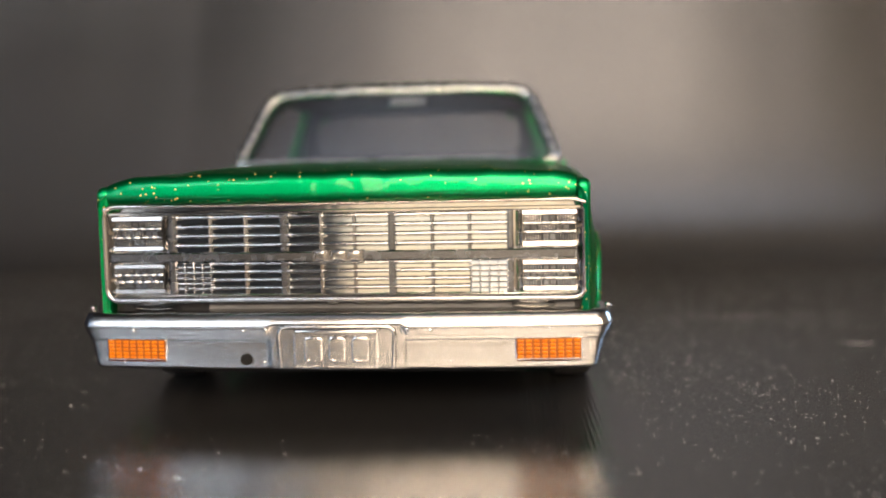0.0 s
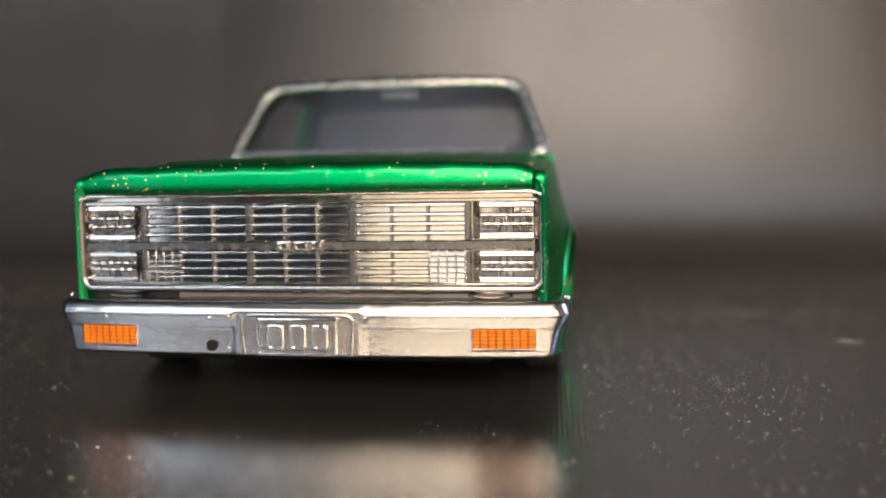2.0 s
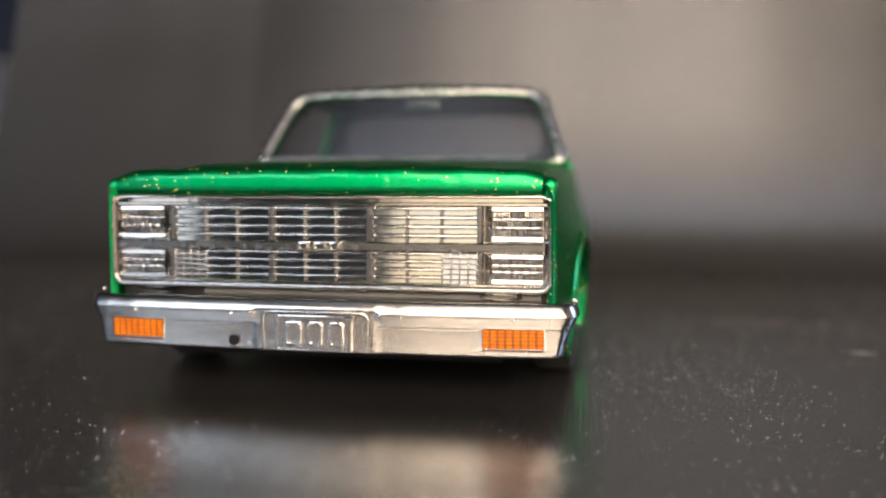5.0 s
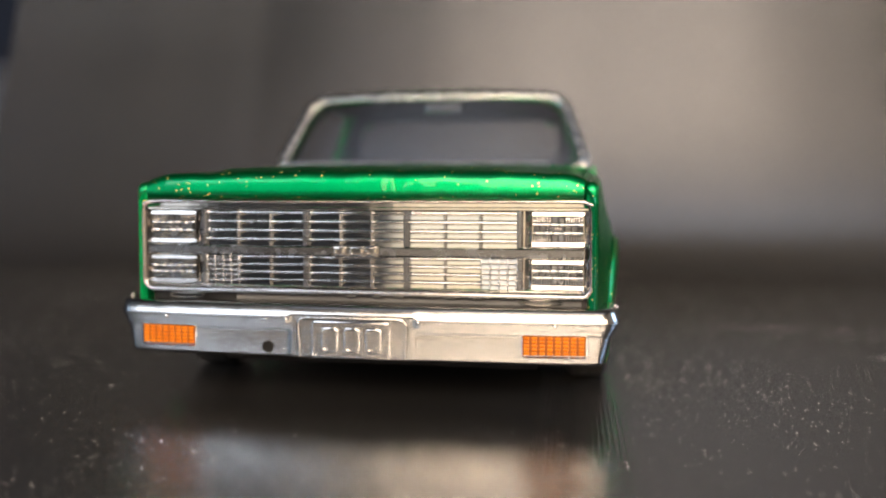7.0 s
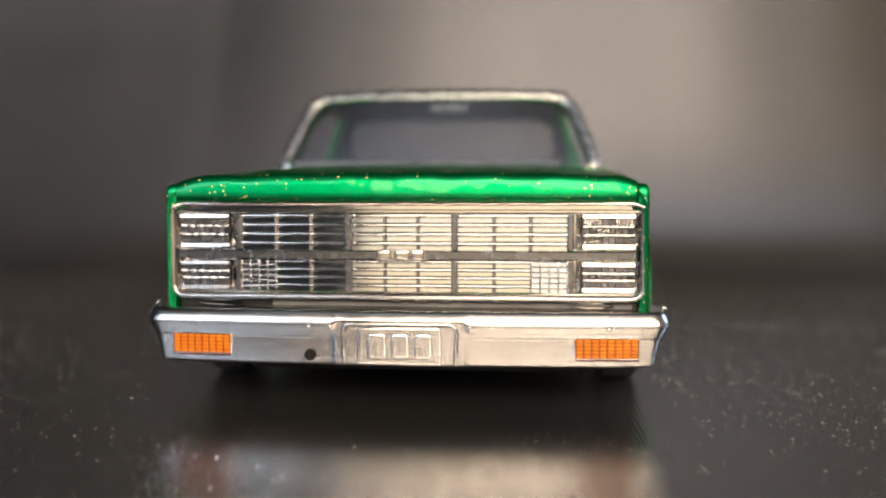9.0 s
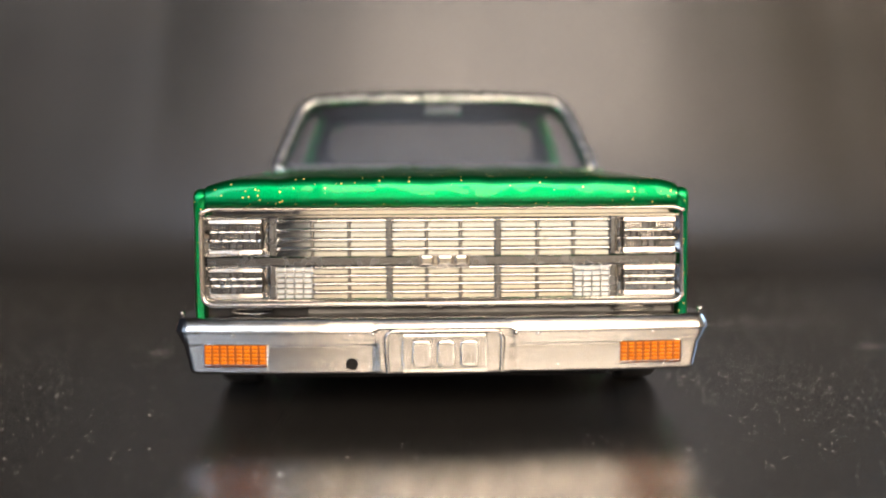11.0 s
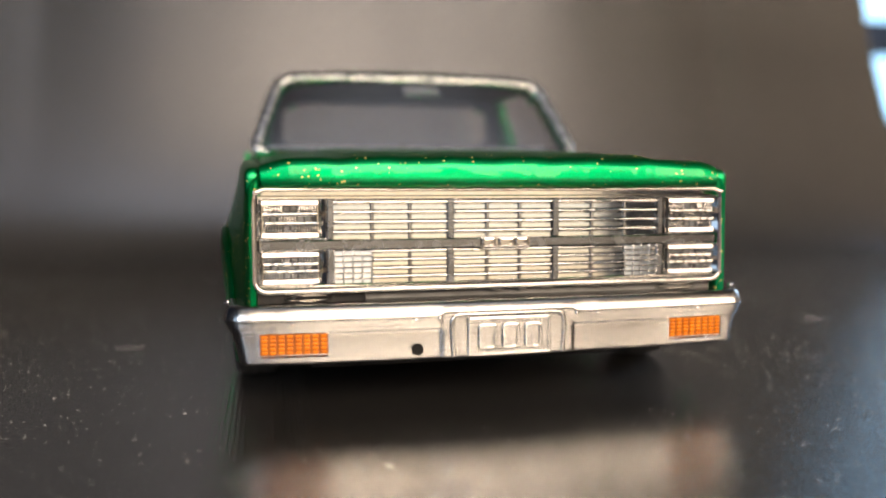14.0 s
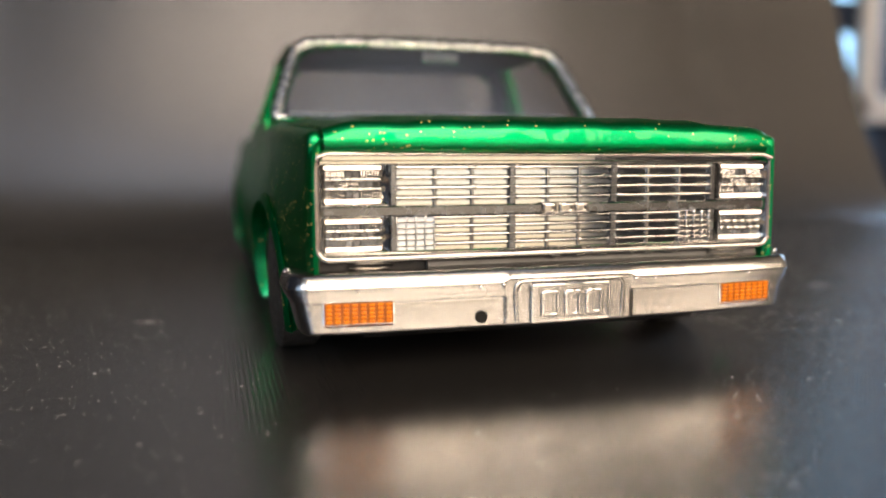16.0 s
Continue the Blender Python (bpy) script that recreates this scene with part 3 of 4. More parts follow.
def headlight(cx, cz, hz):
    """A rectangular chromed headlight: a tapering bezel, and rows of ribbed and plain lens blocks between scalloped ridges."""
    hx, lx, lz = 5.3, 4.05, hz - 0.95
    b = bow(cx)
    at = lambda ps, y: [(cx + x, y + b, cz + z) for x, z in ps]
    o, i = round_rect(hx, hz, 0.3, 2), round_rect(lx + 0.15, lz + 0.1, 0.3, 2)
    bm = loft([at(o, 0.15), at(i, 1.35), at(i, 2.0), at(o, 2.0), at(o, 0.15)], caps=False)
    bmesh.ops.remove_doubles(bm, verts=bm.verts, dist=1e-5)
    lamp = part("headlight", bm, BAR, grille, "chrome headlight with a ribbed lens", 40)
    for z0, z1 in ((lz, hz - 0.08), (-hz + 0.08, -lz)):
        bm = loft([[(cx + x, 1.9 + b, cz + z0), (cx + x, 0.62 + b, cz + z0), (cx + x, 0.52 + b, cz + z0 + 0.08), (cx + x, 0.66 + b, cz + z1 - 0.06), (cx + x, 0.80 + b, cz + z1), (cx + x, 1.9 + b, cz + z1)] for x in (-lx - 0.1, -lx / 2, 0, lx / 2, lx + 0.1)])
        for v in bm.verts:
            v.co.y += 0.05 * math.sin(v.co.x * 2.1)
        part("bezel_band", bm, DULL, lamp, "", 30)
    # backing coloured black as the shade in the gaps between lens ribs
    part("dark_gap_backing", box(cx - lx, cx + lx, 1.25 + b, 1.95 + b, cz - lz, cz + lz), BLACK, lamp)
    wide, small = 0.37 * 2 * lx, 0.13 * 2 * lx
    rh = 2 * lz / 3
    for r in range(3):
        zc = cz - lz + rh * (r + 0.5)
        row = (small, small, wide, small, small) if r == 1 else (wide, small, small, wide)
        x = cx - lx
        for w in row:
            bm = bmesh.new()
            if w == wide:
                for k in range(7):
                    xm = x + 0.08 + (w - 0.16) * (k + 0.5) / 7
                    q = (w - 0.16) / 14 * 0.60
                    loft([[(xm - q, 1.4 + b, z), (xm - q * 0.8, 0.98 + b, z), (xm - q * 0.3, 0.90 + b, z), (xm + q * 0.3, 0.90 + b, z), (xm + q * 0.8, 0.98 + b, z), (xm + q, 1.4 + b, z)] for z in (zc - rh * 0.42, zc + rh * 0.42)], bm=bm)
                for v in bm.verts:
                    v.co.y += 0.13 * (v.co.z - zc)
                part("ribbed_block", bm, CHROME, lamp, "", 50)
            else:
                prof = [(1.5, -0.42), (1.16, -0.40), (1.13, -0.34), (1.13, 0.30), (1.2, 0.38), (1.5, 0.42)]
                loft([[(xx, yy + b, zc + zz * rh) for yy, zz in prof] for xx in (x + 0.1, x + w - 0.1)], bm=bm)
                # dark reflection of the plain lens blocks comes from the material's colour
                part("plain_block", bm, SHADED_CHROME, lamp, "", 30)
            x += w
        if r < 2:
            zb = zc + rh / 2
            rings = []
            for k in range(33):
                u = k / 32
                swell = 0.26 + 0.18 * abs(math.sin(math.pi * 5.5 * u + r)) ** 0.6
                rings.append([(cx - lx + 2 * lx * u, 0.95 + b - swell * 1.25 * math.cos(a), zb + 0.02 + swell * math.sin(a)) for a in [radians(-100 + 200 * j / 8) for j in range(9)]])
            part("lens_ridge", loft(rings), BAR, lamp, "", 70)


for sx in (-1, 1):
    headlight(sx * 33.55 + 0.1, 30.45, 3.05)
    headlight(sx * 33.55 + 0.1, 23.0, 2.65)

# badge on the middle rail: three plain raised blocks
badge = part("badge", box(-4.0, 4.2, -0.15, 0.3, 25.55, 27.5, 0.12), CHROME, grille, "small raised chrome badge")
for k, w in enumerate((2.2, 2.6, 2.2)):
    x0 = -3.8 + 2.75 * k
    part("badge_block", frame_ring(w / 2, 0.85, 0.35, 0.5, -0.55, 0.0, x0 + w / 2, 26.5), CHROME, badge, "", 40)

# -- front bumper: a swept channel with a rolled upper flange
def bumper_path(n=40):
    pts = []
    xs = [-41.0 + 82.0 * i / n for i in range(n + 1)] + [s * (9.9 + 0.2 * k) for k in range(10) for s in (-1, 1)]
    for x in sorted(xs):
        s = x / 41.0
        y = -2.0 + 1.7 * abs(s) ** 2.6
        pts.append((x, y))
    wrap = []
    for k in range(1, 9):
        a = radians(75 * k / 8)
        wrap.append((41.0 + 2.4 * math.sin(a), -0.3 + 3.2 * (1 - math.cos(a))))
    wrap += [(43.5, 4.5), (43.5, 7.0), (43.4, 9.5)]
    pts = [(-x, y) for x, y in wrap[::-1]] + pts + wrap
    out = []
    for i, (x, y) in enumerate(pts):
        a, b = pts[max(i - 1, 0)], pts[min(i + 1, len(pts) - 1)]
        tx, ty = b[0] - a[0], b[1] - a[1]
        l = math.hypot(tx, ty)
        out.append((x, y, ty / l, -tx / l))
    return out


bumper = tagged(empty("bumper", truck), "chrome front bumper with moulding flaws")
# section of the bar beside the plate boss and at the boss: (outward, height)
BACK = [(-0.3, 17.65), (-1.6, 17.7), (-3.2, 17.7), (-3.2, 17.0), (-1.5, 16.9), (-0.9, 15.5), (-0.9, 9.5), (-0.9, 8.65)]
FACE = [(-0.2, 8.6), (0.04, 8.75), (0.18, 9.0), (0.20, 9.3), (0.06, 12.9), (0.06, 13.25), (0.11, 13.36), (0.32, 13.46), (0.35, 13.58), (0.34, 13.98), (0.36, 14.10), (0.57, 14.20), (0.60, 14.32), (0.58, 15.0), (0.60, 15.12), (0.84, 15.22), (0.92, 15.42), (0.90, 15.6), (0.42, 17.0), (0.12, 17.45)]
BOSS = [(-0.1, 8.6), (0.32, 8.75), (0.48, 9.0), (0.50, 9.3), (0.42, 12.2), (0.42, 12.6), (0.42, 13.0), (0.43, 13.4), (0.43, 13.8), (0.43, 14.1), (0.43, 14.4), (0.43, 14.7), (0.44, 15.0), (0.44, 15.45), (0.48, 15.75), (0.74, 15.9), (0.86, 16.05), (0.84, 16.2), (0.42, 17.0), (0.12, 17.45)]
rings = []
for x, y, nx, ny in bumper_path():
    w = min(max((11.5 - abs(x)) / 1.3, 0), 1)
    w = w * w * (3 - 2 * w)
    dent = 0.03 * math.sin(x * 0.9) + 0.02 * math.sin(x * 2.3 + 1)
    prof = [(a[0] + (c[0] - a[0]) * w + (dent if a[1] > 15 else 0), a[1] + (c[1] - a[1]) * w) for a, c in zip(FACE, BOSS)] + BACK
    rings.append([(x + o * nx, y + o * ny, z) for o, z in prof])
bm = loft(rings)
for v in bm.verts:
    f = min(max((abs(v.co.x) - 33.0) / 10.0, 0), 1)
    v.co.x *= 1 - 0.012 * f - 0.038 * f * f * min(max((15.0 - v.co.z) / 6.4, 0), 1)
face = part("bumper_bar", bm, DULL, bumper, "", 35)


def bump_y(x):
    return -2.0 + 1.7 * abs(x / 41.0) ** 2.6


# moulding burrs under the upper band and small pips low on the face
for sx in (-1, 1):
    for bx, bz, r, out in ((11.3, 15.15, 0.40, 0.75), (14.9, 15.0, 0.36, 0.70), (33.4, 15.0, 0.36, 0.72), (35.5, 9.7, 0.24, 0.15), (18.0 if sx > 0 else 11.8, 9.9, 0.22, 0.2)):
        bm = nub(bmesh.new(), sx * bx, bump_y(bx) - out, bz, r)
        part("moulding_pip", bm, CHROME, bumper, "", 60)

# plate boss: a raised rib round a plate with a thin rim and three plain raised shapes
bm = bmesh.new()
way = [(-9.0, 8.9), (-9.15, 11.0), (-9.3, 13.6), (-9.25, 14.4), (-9.0, 15.0), (-8.6, 15.35), (-8.0, 15.5)]
way += [(-x, z) for x, z in way[::-1]]
rings = []
for i, (x, z) in enumerate(way):
    a, c = way[max(i - 1, 0)], way[min(i + 1, len(way) - 1)]
    tx, tz = c[0] - a[0], c[1] - a[1]
    l = math.hypot(tx, tz)
    ox, oz = -tz / l, tx / l
    rings.append([(x + d * ox, -2.0 - h, z + d * oz) for d, h in ((-0.42, 0.3), (-0.40, 0.46), (-0.28, 0.62), (-0.05, 0.68), (0.2, 0.60), (0.36, 0.45), (0.40, 0.3))])
loft(rings, bm=bm)
part("plate_boss", bm, DULL, bumper, "", 50)
plate = part("plate", box(-6.5, 6.5, -2.62, -1.5, 8.9, 15.0, 0.12), DULL, bumper, "dull chrome plate with three plain raised shapes")
part("plate_rim", frame_ring(6.85, 3.12, 0.45, 0.42, -2.95, -2.3, 0, 11.95), BAR, plate, "", 40)
for cx, hw in ((-3.6, 1.6), (0.2, 1.5), (3.9, 1.5)):
    part("raised_shape", frame_ring(hw, 2.15, 0.9, 0.45, -3.02, -2.5, cx, 11.9), BAR, plate, "", 50)


def amber_lamp(sx):
    """An amber lens with a grid of small raised cells in a chrome surround."""
    cx, cz, hx, hz = sx * 33.25, 11.75, 5.0, 1.65
    yy = lambda x: bump_y(abs(x))
    lamp = tagged(empty("turn_signal", bumper), "amber turn signal lens with a raised grid")
    rings = []
    for z, d in ((cz - hz, 0.1), (cz - hz + 0.12, -0.22), (cz + hz - 0.12, -0.22), (cz + hz, 0.1)):
        rings.append([(x, yy(x) + d, z) for x in [cx - hx + 2 * hx * i / 8 for i in range(9)]])
    part("lens", loft(rings, close=False, caps=False), AMBER_DEEP, lamp)
    for i in range(8):
        for j in range(5):
            x, z = cx - hx + (i + 0.5) * 2 * hx / 8, cz - hz + 0.1 + (j + 0.5) * (2 * hz - 0.2) / 5
            bm = box(x - 0.44, x + 0.44, yy(x) - 0.5, yy(x) - 0.15, z - 0.24, z + 0.24, 0.15, seg=2)
            part("lens_cell", bm, AMBER, lamp)
    o = round_rect(hx + 0.3, hz + 0.3, 0.3, 2)
    n = round_rect(hx, hz, 0.15, 2)
    at = lambda ps, d: [(cx + x, yy(cx + x) + d, cz + z) for x, z in ps]
    bm = loft([at(o, 0.15), at(o, -0.1), at(n, -0.2), at(n, 0.15)], caps=False)
    part("surround", bm, CHROME, lamp, "", 40)
    bm = loft([[(x, yy(x) + 0.1, cz - hz - 0.42), (x, yy(x) - 0.30, cz - hz - 0.34), (x, yy(x) - 0.42, cz - hz - 0.18), (x, yy(x) - 0.30, cz - hz - 0.04), (x, yy(x) + 0.1, cz - hz - 0.02)] for x in [cx - hx - 0.1 + (2 * hx + 0.2) * i / 8 for i in range(9)]])
    part("ledge", bm, CHROME, lamp, "", 50)


amber_lamp(-1)
amber_lamp(1)

# moulding flash at the bumper's ends, and slotted tabs above it
for sx in (-1, 1):
    bm = nub(bmesh.new(), sx * 42.9, 3.6, 17.9, 0.45)
    nub(bm, sx * 43.3, 4.3, 17.6, 0.35)
    part("flash_nub", bm, CHROME, bumper, "", 60)
    o = [(sx * 31.0 + 3.6 * math.cos(a), 0.55 * math.sin(a)) for a in [2 * math.pi * k / 24 for k in range(24)]]
    bm = loft([[(x, 1.2 + d, 18.35 + z * (1 - f)) for x, z in o] for f, d in ((0.0, 0.6), (0.0, 0.1), (0.25, 0.0), (0.55, 0.15), (0.6, 0.6))], caps=False)
    part("tab", bm, CHROME, bumper, "", 50)

# ragged flash left along the grille's lower edge
rng = random.Random(11)
for k in range(7):
    x = -1.0 + 4.4 * k + rng.uniform(-0.8, 0.8)
    bm = nub(bmesh.new(), 0, 0, 0, 1.0)
    l, h = rng.uniform(0.5, 1.3), rng.uniform(0.12, 0.26)
    for v in bm.verts:
        v.co = Vector((x + v.co.x * l, 0.9 + bow(x) + v.co.y * 0.3, 18.95 + v.co.z * h - 0.12 * abs(v.co.x)))
    part("moulding_flash", bm, PRIMER, grille, "", 60)

# black disc for the shade in a drilled hole on one side, a plugged hole on the other
bm = lathe([(0, 0.05), (0, 0.95), (0.3, 0.95), (0.3, 0.05)], 24)
bmesh.ops.rotate(bm, cent=(0, 0, 0), matrix=Matrix.Rotation(radians(-90), 3, "Z"), verts=bm.verts)
bmesh.ops.translate(bm, vec=(-14.7, bump_y(14.7) - 0.13, 10.3), verts=bm.verts)
part("hole_shade_disc", bm, HOLE_SHADE, bumper, "black disc for the shade inside a drilled hole")
bm = bmesh.new()
ring = [[(14.3 + r * math.cos(a), bump_y(14.3) + d, 10.3 + r * math.sin(a)) for a in (2 * math.pi * k / 24 for k in range(24))] for r, d in ((1.1, 0.1), (1.05, -0.12), (0.85, -0.12), (0.75, 0.05))]
loft(ring, bm=bm, caps=False)
part("hole_ring", bm, CHROME, bumper, "", 40)

# -- wheels
def wheel(sx, yc):
    r, w = 12.6, 8.6
    hub = tagged(empty("wheel", truck, (sx * 39.0, yc, r)), "black tyre on a grey wheel")
    prof = [(-w / 2, 8.6), (-w / 2 + 0.3, 10.2), (-w / 2 + 0.5, 11.6), (-w / 2 + 1.3, 12.5), (-1.4, r), (1.4, r), (w / 2 - 1.3, 12.5), (w / 2 - 0.5, 11.6), (w / 2 - 0.3, 10.2), (w / 2, 8.6)]
    part("tyre", lathe(prof, 48), TYRE, hub, "", 40)
    s = sx
    part("rim", lathe([(-s * 3.5, 8.6), (s * 4.2, 8.65), (s * 4.2, 8.1), (s * 3.2, 7.6), (s * 2.8, 3.2), (s * 3.4, 2.6), (s * 3.6, 0.1)], 40), SATIN, hub, "satin grey steel wheel", 30)


for yc in (AXLE_F, AXLE_R):
    for sx in (-1, 1):
        wheel(sx, yc)
# added slab, hidden behind the bumper, that keeps light from under the nose
part("nose_light_block", box(-36, 36, 4.5, 15, 7.2, 9.2, 0.5), SHADE, truck, "added matt black slab that blocks light under the nose")
part("chassis", box(-30, 30, 14, 195, 4.5, 9.0, 0.5), SHADE, truck, "matt black underside")
for yc in (AXLE_F, AXLE_R):
    part("axle", tube([(-33, yc, 12.6), (33, yc, 12.6)], 1.2), BLACK, truck)
for sx in (-1, 1):
    part("wheel_well", box(*sorted((sx * 27, sx * 30)), 14, 60, 9, 35, 0.3), BLACK, truck)

# -- doors and lower cab
def panel(y0, y1, sign, ztop, n=16):
    def skin(u, v):
        y = y0 + (y1 - y0) * v
        z = ztop(y) * (1 - u) + arch_z(y) * u
        return sign * side_x(z), y, z
    return shell(skin, 14, n, 0.7 * sign)


for sign in (-1, 1):
    d = part("door", panel(66.2, 112.5, sign, lambda y: 43.6), GREEN, truck, "", 40)
    part("door_handle", box(*sorted((sign * 41.2, sign * 41.9)), 103, 109, 38.3, 39.6, 0.3), CHROME, d, "chrome door handle")
    part("cab_side", panel(113.0, 121.0, sign, lambda y: 44.5, 6), GREEN, truck, "", 40)

# -- upper cab: pillars, roof, rear wall
HW_B, HW_R, Z_B, Z_R = 40.2, 33.6, 43.4, 62.4
for sign in (-1, 1):
    part("windscreen_pillar", beam((sign * (HW_B - 1.3), 69.2, Z_B - 1), (sign * (HW_R - 1.6), 79.6, Z_R - 0.5), (0.95, 0.3 * sign, 0), (0, 2.0, 0.3)), GREEN, truck)
    part("door_pillar", beam((sign * 39.2, 112.5, 43.0), (sign * 32.2, 111.0, Z_R + 0.6), (0.9, 0, 0), (0, 2.3, 0)), GREEN, truck)
    part("rear_pillar", beam((sign * 39.6, 119.5, 43.0), (sign * 32.8, 117.0, Z_R + 0.6), (1.1, 0, 0), (0, 1.7, 0)), GREEN, truck)
    part("window_frame", beam((sign * 39.0, 69.8, 43.4), (sign * 32.1, 79.6, Z_R - 0.8), (0.4, 0, 0), (0, 0.7, 0)), GREEN, truck)


def roof_skin(u, v):
    s = 2 * u - 1
    edge = abs(s) ** 6
    yv = v
    front, back = 76.4, 120.0
    y = front + (back - front) * yv
    roll = max(0.0, 1 - yv / 0.07)
    tail = max(0.0, (yv - 0.9) / 0.1)
    z = 63.7 - 0.8 * s * s - 1.6 * edge - 2.1 * roll ** 2 - 1.8 * tail ** 2
    x = (34.1 - 0.7 * roll ** 2) * s
    near = max(0.0, 1 - yv / 0.16)
    z -= 1.8 * near * abs(s) ** 12
    return x * (1 - 0.03 * near * abs(s) ** 8), y + 1.1 * s * s + 4.5 * near * abs(s) ** 12, z


part("roof", shell(roof_skin, 40, 60, -1.1), GREEN, truck, "", 50)
for sign in (-1, 1):
    part("drip_rail", beam((sign * 32.4, 86, 62.4), (sign * 32.7, 119, 62.5), (0.55, 0, 0), (0, 0, 0.4)), GREEN, truck)
part("roof_header", loft([[(x, 76.8 + 1.1 * (x / 33) ** 2, 62.2), (x, 76.8 + 1.1 * (x / 33) ** 2, 63.4), (x, 79.5, 63.4), (x, 79.5, 62.2)] for x in (-28.5, -20, 0, 20, 28.5)]), GREEN, truck)

# rear wall with its window opening
bm = bmesh.new()
box(-39, 39, 118.5, 120.5, 8, 47.5, 0.3, bm)
box(-33, 33, 117.5, 119.5, 60.6, 63.5, 0.3, bm)
for sx in (-1, 1):
    beam((sx * 36.2, 119.5, 47), (sx * 32.2, 118.0, 61.5), (2.2, 0, 0), (0, 1.0, 0), bm)
    box(*sorted((sx * 27.5, sx * 32)), 117.6, 119.4, 59.0, 61.0, 0.6, bm)
part("cab_rear_wall", bm, GREEN, truck, "", 40)
part("rear_lining", frame_ring(35.5, 10.2, 7.5, 4.0, 115.6, 117.4, 0, 54.2), LINING, truck, "dark lining round the rear window", 40)
part("headliner", loft([[(x, y, 62.4 - 0.4 * (x / 32) ** 2) for x in (-31.5, -16, 0, 16, 31.5)] + [(x, y, 61.9 - 0.4 * (x / 32) ** 2) for x in (31.5, 16, 0, -16, -31.5)] for y in (79.5, 117)]), LINING, truck)
part("rear_window", loft([[(-34, 119.2, 47), (34, 119.2, 47), (30.5, 118.4, 61), (-30.5, 118.4, 61)], [(-34, 119.5, 47), (34, 119.5, 47), (30.5, 118.7, 61), (-30.5, 118.7, 61)]]), GLASS, truck)

# windscreen with its bright trim
def screen_point(s, f):
    """s from -1 to 1 across, f from 0 at the cowl to 1 at the roof."""
    hw = (HW_B - 1.3) + ((HW_R - 1.1) - (HW_B - 1.3)) * f
    return Vector((hw * s, 65.2 + 10.6 * f + 1.6 * s * s, Z_B + 0.2 + (62.3 - Z_B - 0.2) * f - 0.6 * f * s ** 4))


screen = part("windscreen", shell(lambda u, v: screen_point(2 * u - 1, v), 16, 6, 0.3), GLASS, truck, "clear plastic windscreen")
corners = round_rect(36.0, 11.0, 3.6, 6)
loop = []
for (xa, za), (xb, zb) in zip(corners, corners[1:] + corners[:1]):
    n = max(1, int(math.hypot(xb - xa, zb - za) / 4.5))
    loop += [screen_point((xa + (xb - xa) * k / n) / 36.0, (za + (zb - za) * k / n + 11.0) / 22.0) for k in range(n)]
bm = bmesh.new()
mid = Vector((0, 70.5, 53))
rings = []
for i, p in enumerate(loop + loop[:1]):
    q = loop[(i + 1) % len(loop)] - loop[i - 1]
    out = q.cross(Vector((0, -0.87, 0.49))).normalized()
    if out.dot(p - mid) < 0:
        out = -out
    w = 0.6 if out.z < -0.7 else 2.0 if out.z > 0.7 else 1.9
    lean = Vector((0, -0.87, 0.49))
    rings.append([p - out * 0.4 + lean * 0.1, p - out * 0.3 + lean * 0.45, p + out * 0.1 + lean * 0.6, p + out * (w - 0.3) + lean * 0.55, p + out * w + lean * 0.1, p + out * w - lean * 0.5, p - out * 0.4 - lean * 0.3])
loft(rings, bm=bm)
part("windscreen_trim", bm, SILVER, screen, "bright metal trim round the glass", 60)
# beads added to make glints on the trim, at its corners and along the roof's edge
rng = random.Random(5)
for side, f in [(-1.0, 0.06), (-0.99, 0.14), (0.99, 0.06), (1.0, 0.16), (-1.0, 0.93), (-0.9, 1.0), (-0.82, 1.0), (-0.7, 1.0), (-0.55, 1.0), (-0.5, 1.0), (-0.3, 1.0), (-0.1, 1.0), (0.12, 1.0), (1.0, 0.94)]:
    p = screen_point(side, f)
    part("glint_bead", nub(bmesh.new(), p.x, p.y - 0.9, p.z + rng.uniform(0.1, 0.5), rng.uniform(0.35, 0.6)), SILVER, screen, "", 60)
mirror = part("rear_view_mirror", box(-2.6, 7.2, 76.0, 77.2, 58.4, 61.0, 0.6), CHROME, truck, "small chrome rear view mirror")
part("mirror_stem", beam((2.6, 77, 60), (2.6, 77.8, 62.8), (0.5, 0, 0), (0, 0.4, 0)), CHROME, mirror)
cowl = part("cowl", loft([[(x, 63.8, 42.6), (x, 64.4, 43.7), (x, 66.8, 43.9), (x, 68.5, 42.6)] for x in (-38.6, -20, 0, 20, 38.6)]), GREEN, truck, "", 40)
for x0, x1 in ((-36, -6), (-4, 30)):
    part("wiper", loft([[(x, 63.6, 44.2), (x, 63.4, 44.5), (x, 64.4, 45.1), (x, 65.0, 44.4)] for x in (x0, (x0 + x1) / 2, x1)]), BLUE_SHEEN, cowl, "wiper blade coloured blue-grey for the light reflected from above")
part("dashboard", loft([[(x, 69, 42.8), (x, 72, 44.4), (x, 78, 44.0), (x, 79, 38.0), (x, 70, 38.0)] for x in (-37.5, 0, 37.5)]), BLACK, truck, "black dashboard", 40)
part("cab_floor", box(-38, 38, 66, 119, 8.5, 10, 0.2), BLACK, truck)
part("bench_seat", box(-34, 34, 100, 115, 18, 46, 3), BLACK, truck, "black bench seat")
part("firewall", box(-39, 39, 64.5, 66, 9, 42.5, 0.2), BLACK, truck)

